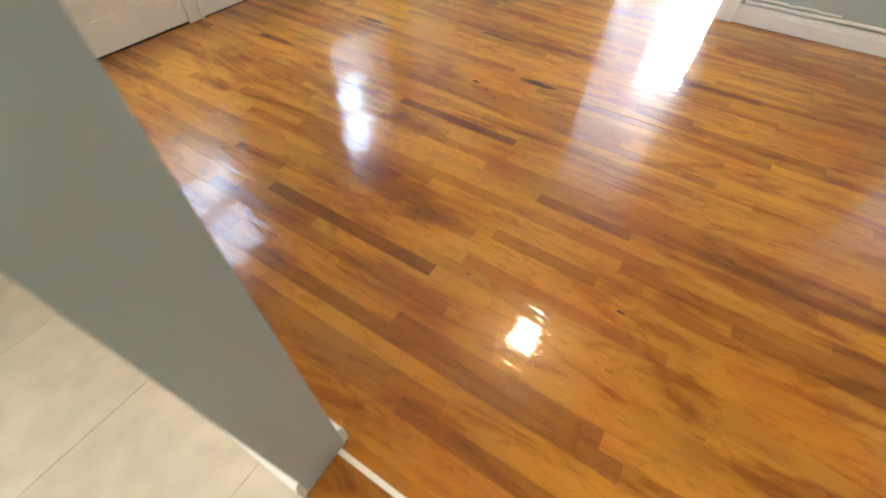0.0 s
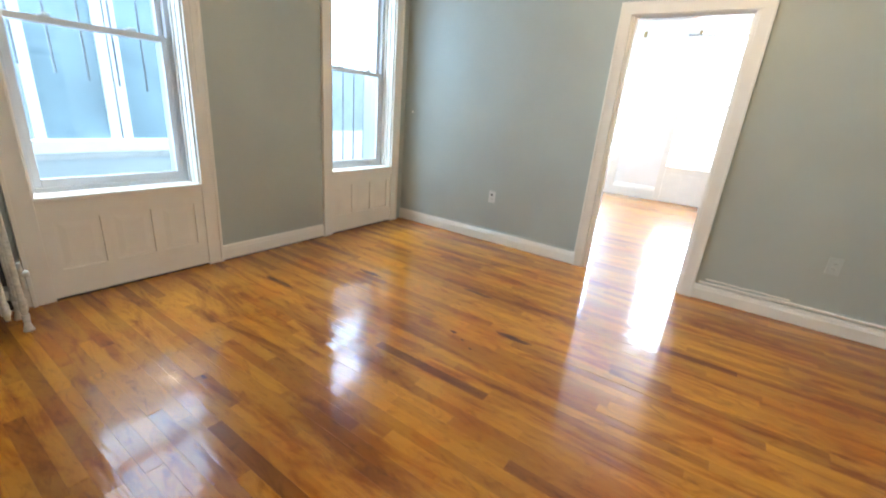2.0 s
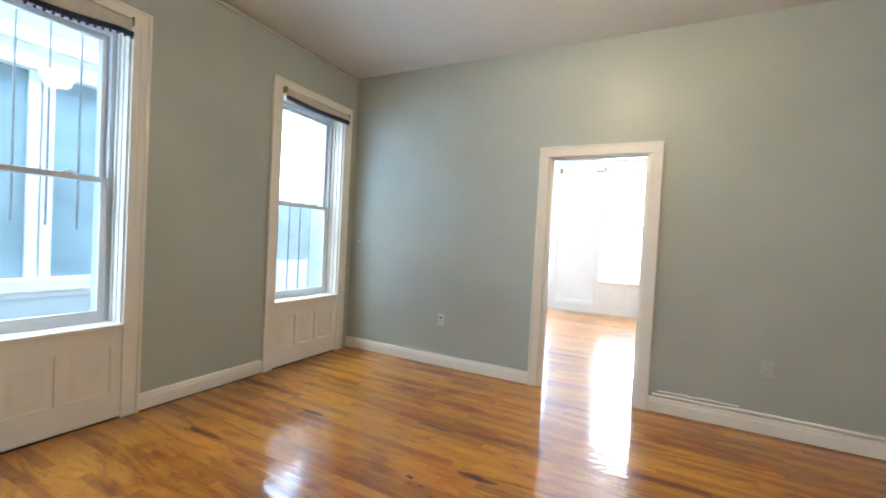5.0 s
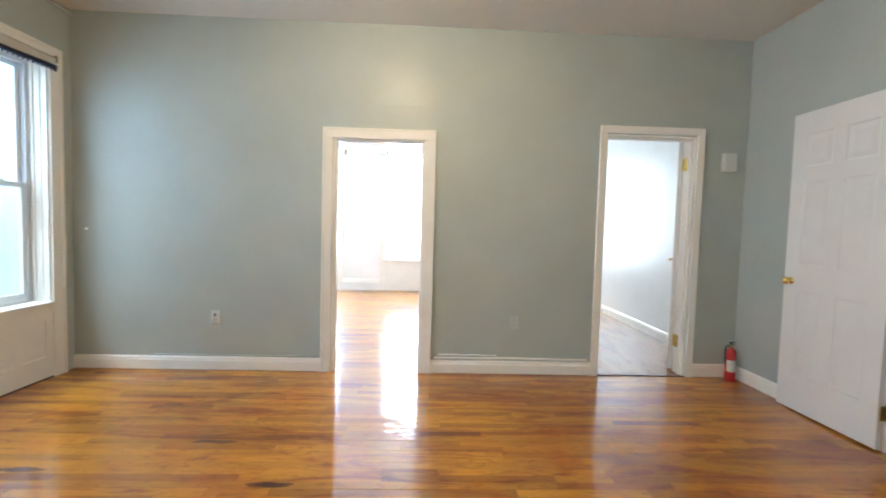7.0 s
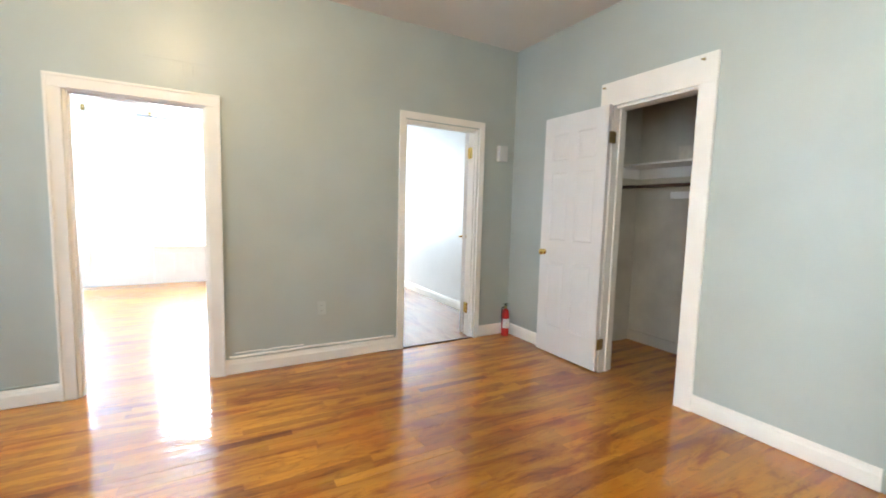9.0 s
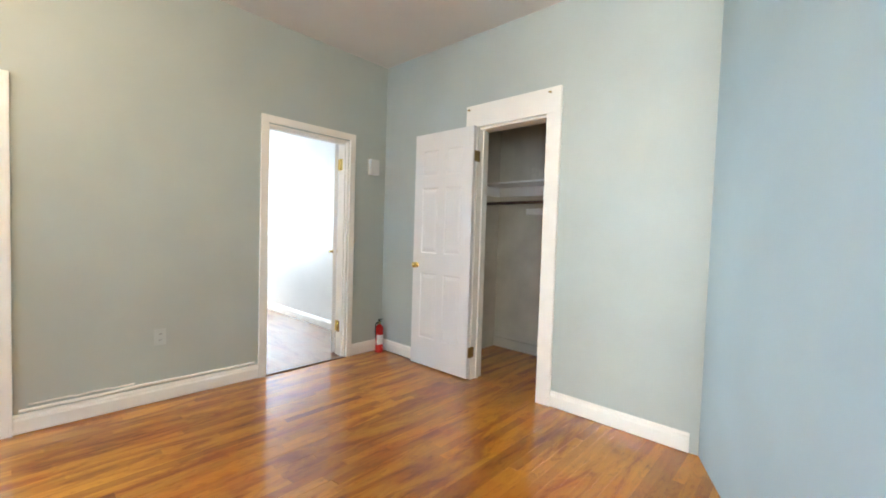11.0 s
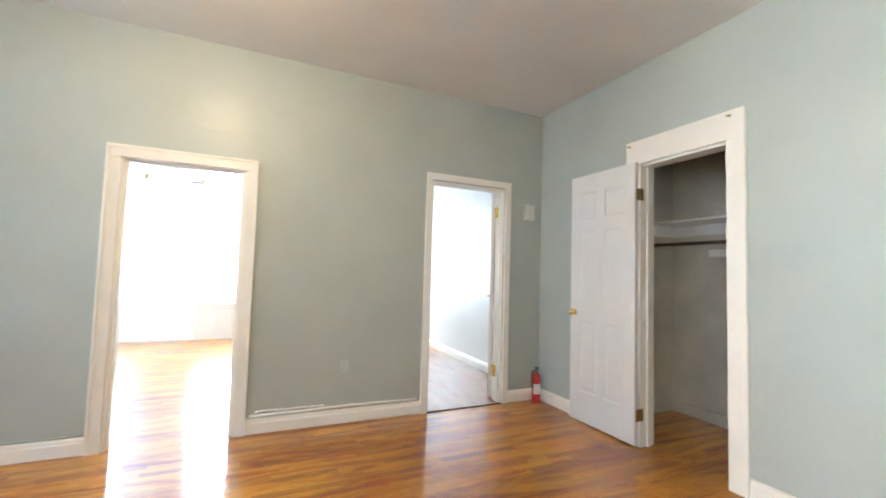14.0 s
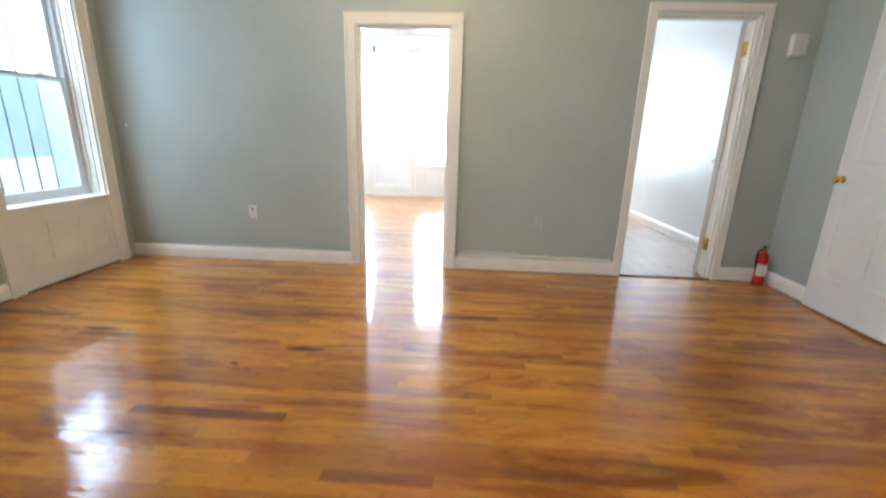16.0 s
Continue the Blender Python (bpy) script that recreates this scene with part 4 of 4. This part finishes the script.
outlet(-0.905, 0.465, "white outlet plate with one dark socket low on the wall")
outlet(1.70, 0.468, "outlet plate painted over in sage grey between the doorways", M_PLATE)
ch = thing("door_chime", "off-white rectangular chime box beside the doorway", "chime box", (3.56, YF, 1.94))
bpy.context.view_layer.update()
under(part("housing", boxes((3.505, 3.612, YF - 0.05, YF, 1.858, 2.015), bevel=0.008), M_PLASTIC), ch)
under(part("base_plate", boxes((3.50, 3.617, YF - 0.008, YF, 1.853, 2.02), bevel=0.003), M_SHADE), ch)
bm = bmesh.new()
lathe(bm, (-1.98, YF, 1.20), (0, -1, 0), [(0.012, 0), (0.012, 0.006), (0.004, 0.01)], 12)
tagged(part("wall_screw_cap", bm, M_TRIM, None, "tiny painted-over screw cap on the wall near the corner"), category="screw cap")


# thin ridges in wall paint above the doorway: one level, two upright
bm = bmesh.new()
box(bm, 0.50, 0.90, YF - 0.003, YF, 2.322, 2.332, 0.0014)
for x in (0.74, 0.80):
    box(bm, x, x + 0.014, YF - 0.005, YF, 2.235, 2.310, 0.002)
tagged(part("wall_ridge", bm, M_WALL, None, "faint raised ridges in wall paint above the doorway"), category="painted fitting")


def dome_light(at, label, drop=0.0):
    """Frosted bowl under a brass pan, hung on a short stem of length drop."""
    d = thing("ceiling_light", label, "ceiling light", at)
    bpy.context.view_layer.update()
    x, y, z = at
    if drop:
        bm = bmesh.new()
        lathe(bm, at, (0, 0, -1), [(0.06, 0.0), (0.062, 0.008), (0.05, 0.02), (0.014, 0.028), (0.008, 0.034)], 24)
        under(part("canopy", bm, M_BRASS), d)
        bm = bmesh.new()
        cyl(bm, (x, y, z - 0.03), (x, y, z - drop), 0.008, seg=12)
        under(part("stem", bm, M_BRASS), d)
    z -= drop
    bm = bmesh.new()
    lathe(bm, (x, y, z), (0, 0, -1), [(0.15, 0.0), (0.155, 0.01), (0.15, 0.028), (0.138, 0.03)], 32)
    under(part("rim", bm, M_BRASS), d)
    bm = bmesh.new()
    lathe(bm, (x, y, z - 0.03), (0, 0, -1), [(0.135, 0.0), (0.142, 0.035), (0.136, 0.075), (0.112, 0.115), (0.07, 0.145), (0.02, 0.158)], 32)
    under(part("globe", bm, M_GLOBE, None, "glowing frosted glass bowl"), d)
    bm = bmesh.new()
    lathe(bm, (x, y, z - 0.186), (0, 0, -1), [(0.016, 0.0), (0.018, 0.006), (0.008, 0.014), (0.010, 0.022), (0.002, 0.028)], 12)
    under(part("finial", bm, M_BRASS, None, "small brass finial under the bowl"), d)


dome_light((0.60, 2.29, ZC), "deep frosted ceiling light glowing warm on a short brass stem", 0.07)
# second copy is added out of view, to brighten the kitchen tiles
dome_light((0.3, -1.3, ZC), "added unseen kitchen ceiling light, a warm frosted bowl to brighten the tiles")


# ---- neighbouring house across the side court ----
def far_house():
    X = -5.2
    h = thing("neighbouring_house", "pale blue-grey house across the narrow court with white trimmed windows", "house", (X, 2, -1.2))
    bpy.context.view_layer.update()
    P = lambda name, bm, m, lab="": under(part(name, bm, m, None, lab), h)
    P("wall", boxes((X - 0.3, X, -6, 3.05, -1.2, 3.3)), M_SIDING, "pale blue-grey wall")
    bm = bmesh.new()
    for z in [i * 0.28 - 1.2 for i in range(6)]:
        box(bm, X, X + 0.006, -6, 3.05, z, z + 0.012)
    P("siding_lap", bm, M_SIDING)
    P("cornice", boxes((X, X + 0.22, -6, 3.15, 3.10, 3.24), (X, X + 0.14, -6, 3.1, 2.86, 3.10), bevel=0.01), M_STONE, "white cornice")
    P("ledge", boxes((X, X + 0.18, -6, 3.1, 0.46, 0.60), (X, X + 0.08, -6, 3.1, 0.38, 0.46), bevel=0.008), M_STONE, "white projecting ledge")
    for k in range(4):
        y0, y1 = 1.48 - 0.80 * k, 2.06 - 0.80 * k
        if k == 0:
            spans = ((2.28, 2.88), (1.48, 2.06))
        else:
            spans = ((y0 - 0.02, y1 - 0.02),)
        for ya, yb in spans:
            bm = bmesh.new()
            box(bm, X + 0.002, X + 0.05, ya - 0.10, ya, 0.60, 2.86, 0.004)
            box(bm, X + 0.002, X + 0.05, yb, yb + 0.10, 0.60, 2.86, 0.004)
            w = P("window", bm, M_STONE, "white cased window")
            bm = bmesh.new()
            box(bm, X + 0.001, X + 0.012, ya, yb, 0.60, 2.86)
            under(part("pane", bm, M_WINDARK, None, "dark pane"), w)


def court_wall():
    X = -5.2
    h = thing("court_wall", "blue-grey court wall with a paler base", "wall", (X, 6, -1.2))
    bpy.context.view_layer.update()
    under(part("upper_wall", boxes((X - 0.2, X, 3.5, 12, 0.72, 1.95)), M_WINDARK2, None, "blue-grey boarding"), h)
    under(part("base", boxes((X - 0.2, X + 0.03, 3.5, 12, -1.2, 0.72), bevel=0.01), M_STONE, None, "pale painted base"), h)


court_wall()
far_house()

# ---- floors ----
ROW, GAP = 0.0572, 0.00015


def board_mesh(bm, x0, x1, y0, y1, top=0.0, lift=(0, 0, 0, 0)):
    """One floor strip with eased edges, lying a hair out of level."""
    e = 0.00025
    lo = [bm.verts.new(p) for p in ((x0, y0, top - 0.018), (x1, y0, top - 0.018), (x1, y1, top - 0.018), (x0, y1, top - 0.018))]
    md = [bm.verts.new(p) for p in ((x0, y0, top - e), (x1, y0, top - e), (x1, y1, top - e), (x0, y1, top - e))]
    hi = [bm.verts.new(p) for p in ((x0 + e, y0 + e, top), (x1 - e, y0 + e, top), (x1 - e, y1 - e, top), (x0 + e, y1 - e, top))]
    for k in range(4):
        hi[k].co.z += lift[k]
        md[k].co.z += lift[k]
    for a, b in ((lo, md), (md, hi)):
        for i in range(4):
            bm.faces.new((a[i], a[(i + 1) % 4], b[(i + 1) % 4], b[i]))
    bm.faces.new(hi)


floor = structure("floor", boxes((XL, XR, 0.0, YF, -0.028, -0.0215)), M_DARK, "varnished oak strip floor, glossy and reddish brown", "floor")
rr = random.Random(7)
count, meshes = 0, {}
far = bmesh.new()
LENS = (0.30, 0.42, 0.54, 0.66, 0.78, 0.90, 1.05, 1.20)
# boards that stand out darker: x0, x1, y, deep or middling
STREAKS = [(-0.38, 0.30, 1.645, 1), (-0.45, 0.38, 0.80, 1), (0.55, 0.95, 1.345, 1), (-0.98, -0.02, 1.14, 0), (0.90, 1.28, 2.725, 1),
           (-0.61, -0.41, 0.44, 0), (-1.21, -0.91, 2.27, 1), (-1.48, -0.93, 1.46, 0), (1.31, 1.77, 1.49, 0),
           (0.96, 1.38, 1.15, 0), (-2.05, -1.45, 1.36, 0), (0.45, 1.2, 0.86, 0), (1.6, 2.2, 2.2, 0), (2.2, 2.8, 2.9, 1), (-0.9, -0.3, 3.0, 0),
           (-2.0, -1.5, 0.28, 0), (-1.9, -1.3, 0.52, 0), (-2.05, -1.35, 0.70, 0), (1.9, 2.6, 3.3, 0), (0.4, 0.9, 3.35, 0)]
KNOTS = [(-0.77, 0.89, 0.013), (-0.14, 2.02, 0.016), (-0.05, 1.98, 0.010), (0.03, 1.93, 0.008), (0.50, 0.83, 0.006), (1.02, 0.98, 0.010)]
near_box = (-1.5, 2.6, 0.15, 2.6)
y = 0.0
while y < YS:
    in_front = y >= YF
    row_streaks = sorted((q for q in STREAKS if y <= q[2] < y + ROW), key=lambda q: q[0])
    x_end = 1.95 if in_front else (4.8 if 1.26 < y < 3.06 else XR)
    x = XL + 0.001
    first = True
    while x < x_end - 0.02:
        ln = rr.choice(LENS) * (rr.uniform(0.3, 1.0) if first else 1)
        first = False
        if x + ln > x_end - 0.12:
            ln = x_end - x
        if row_streaks and x + ln > row_streaks[0][0] - 0.08:
            q = row_streaks[0]
            if x < q[0] - 0.01:
                ln = q[0] - x
            else:
                row_streaks.pop(0)
                ln = q[1] - x
                b2 = bmesh.new()
                board_mesh(b2, x, x + ln - GAP, y, y + ROW - GAP)
                part("plank", b2, (M_WOOD_MID, M_WOOD_DEEP)[q[3]], floor)
                x += ln
                continue
        x1, y1 = x + ln - GAP, y + ROW - GAP
        if near_box[0] < x and x1 < near_box[1] and near_box[2] < y < near_box[3] and count < 298 and ln in LENS:
            if ln not in meshes:
                b2 = bmesh.new()
                board_mesh(b2, 0, ln - GAP, 0, ROW - GAP)
                bmesh.ops.recalc_face_normals(b2, faces=b2.faces)
                me = bpy.data.meshes.new("plank")
                b2.to_mesh(me)
                b2.free()
                me.materials.append(M_WOOD)
                meshes[ln] = me
            ob = new("plank", meshes[ln])
            ob.matrix_world = pose(x, y, rr.uniform(-0.00012, 0.00012), rr.uniform(-0.6, 0.6), rr.uniform(-0.05, 0.05), 0)
            ob.parent = floor
            count += 1
        else:
            board_mesh(far, x, x1, y, y1, rr.uniform(-0.00012, 0.00012), [rr.uniform(-0.0003, 0.0003) for _ in range(4)])
        x += ln
    y += ROW
for kx, ky, r in KNOTS:
    bm = bmesh.new()
    n = 14
    c = [bm.verts.new((kx + r * (1.5 + 0.3 * math.sin(3 * a + kx * 9)) * math.cos(a), ky + r * (0.8 + 0.2 * math.cos(2 * a + ky * 7)) * math.sin(a), 0.0009))
         for a in [2 * math.pi * k / n for k in range(n)]]
    bm.faces.new(c)
    part("knot", bm, M_KNOT, floor, "small dark knot in the wood")
# long dark figures in single boards: centre, half length, half width
FIGURES = [(0.165, 2.216, 0.115, 0.024), (-1.12, 2.30, 0.12, 0.022), (-1.45, 1.72, 0.15, 0.018), (-0.30, 2.62, 0.13, 0.02)]
for fi, (kx, ky, a, b) in enumerate(FIGURES):
    ky = math.floor(ky / ROW) * ROW + ROW / 2
    for k, (m_, z_) in enumerate(((M_HALO, 0.0008), (M_SCORCH, 0.0011))):
        if k == 1 and fi not in (0, 1):
            continue
        bm, n, f_ = bmesh.new(), 26, (1.0, 0.66)[k]
        bm.faces.new([bm.verts.new((kx + a * f_ * math.cos(t_) * (1 + 0.1 * math.sin(5 * t_ + fi)),
                                    ky + min(b * f_ * (1 + 0.25 * math.sin(4 * t_ + 2 * fi + k)), ROW / 2 - 0.004) * math.sin(t_), z_))
                      for t_ in [2 * math.pi * i / n for i in range(n)]])
        part("grain_figure", bm, m_, floor, "dark figure in the grain of a board")
ob = part("floor_strips", far, M_WOOD_J, floor, "", "stuff")

side = bmesh.new()
x = 2.05
while x < 3.78:
    y = YF - 0.02 + 0.02
    while y < YS - 0.02:
        ln = min(rr.choice(LENS), YS - y)
        board_mesh(side, x, min(x + ROW - GAP, 3.78), y, y + ln - GAP, 0.004)
        y += ln
    x += ROW
structure("floor_side_room", side, M_WOOD2, "duller oak strip floor of the side room washed by daylight", "floor")

tagged(part("threshold_line", boxes((XJ, 1.76, 0.118, 0.134, -0.01, 0.0035), bevel=0.002), M_TRIM, None,
            "thin pale painted joint strip in the kitchen opening", "structure"), category="trim")

# kitchen tiles
kfloor = structure("floor_kitchen", boxes((XO + 0.4, XR, -3.2, -0.001, -0.02, -0.004)), M_GROUT, "kitchen floor of beige marbled tiles", "floor")
TS = 0.45
b2 = bmesh.new()
box(b2, 0.0008, TS - 0.0008, 0.0008, TS - 0.0008, -0.006, 0.0, 0.0008)
bmesh.ops.recalc_face_normals(b2, faces=b2.faces)
tile_me = bpy.data.meshes.new("tile")
b2.to_mesh(tile_me)
b2.free()
tile_me.materials.append(M_TILE)
for i in range(13):
    for j in range(7):
        ob = new("tile", tile_me)
        ob.location = (-0.11 + (i - 4) * TS, -0.001 - (j + 1) * TS, 0)
        ob.parent = kfloor
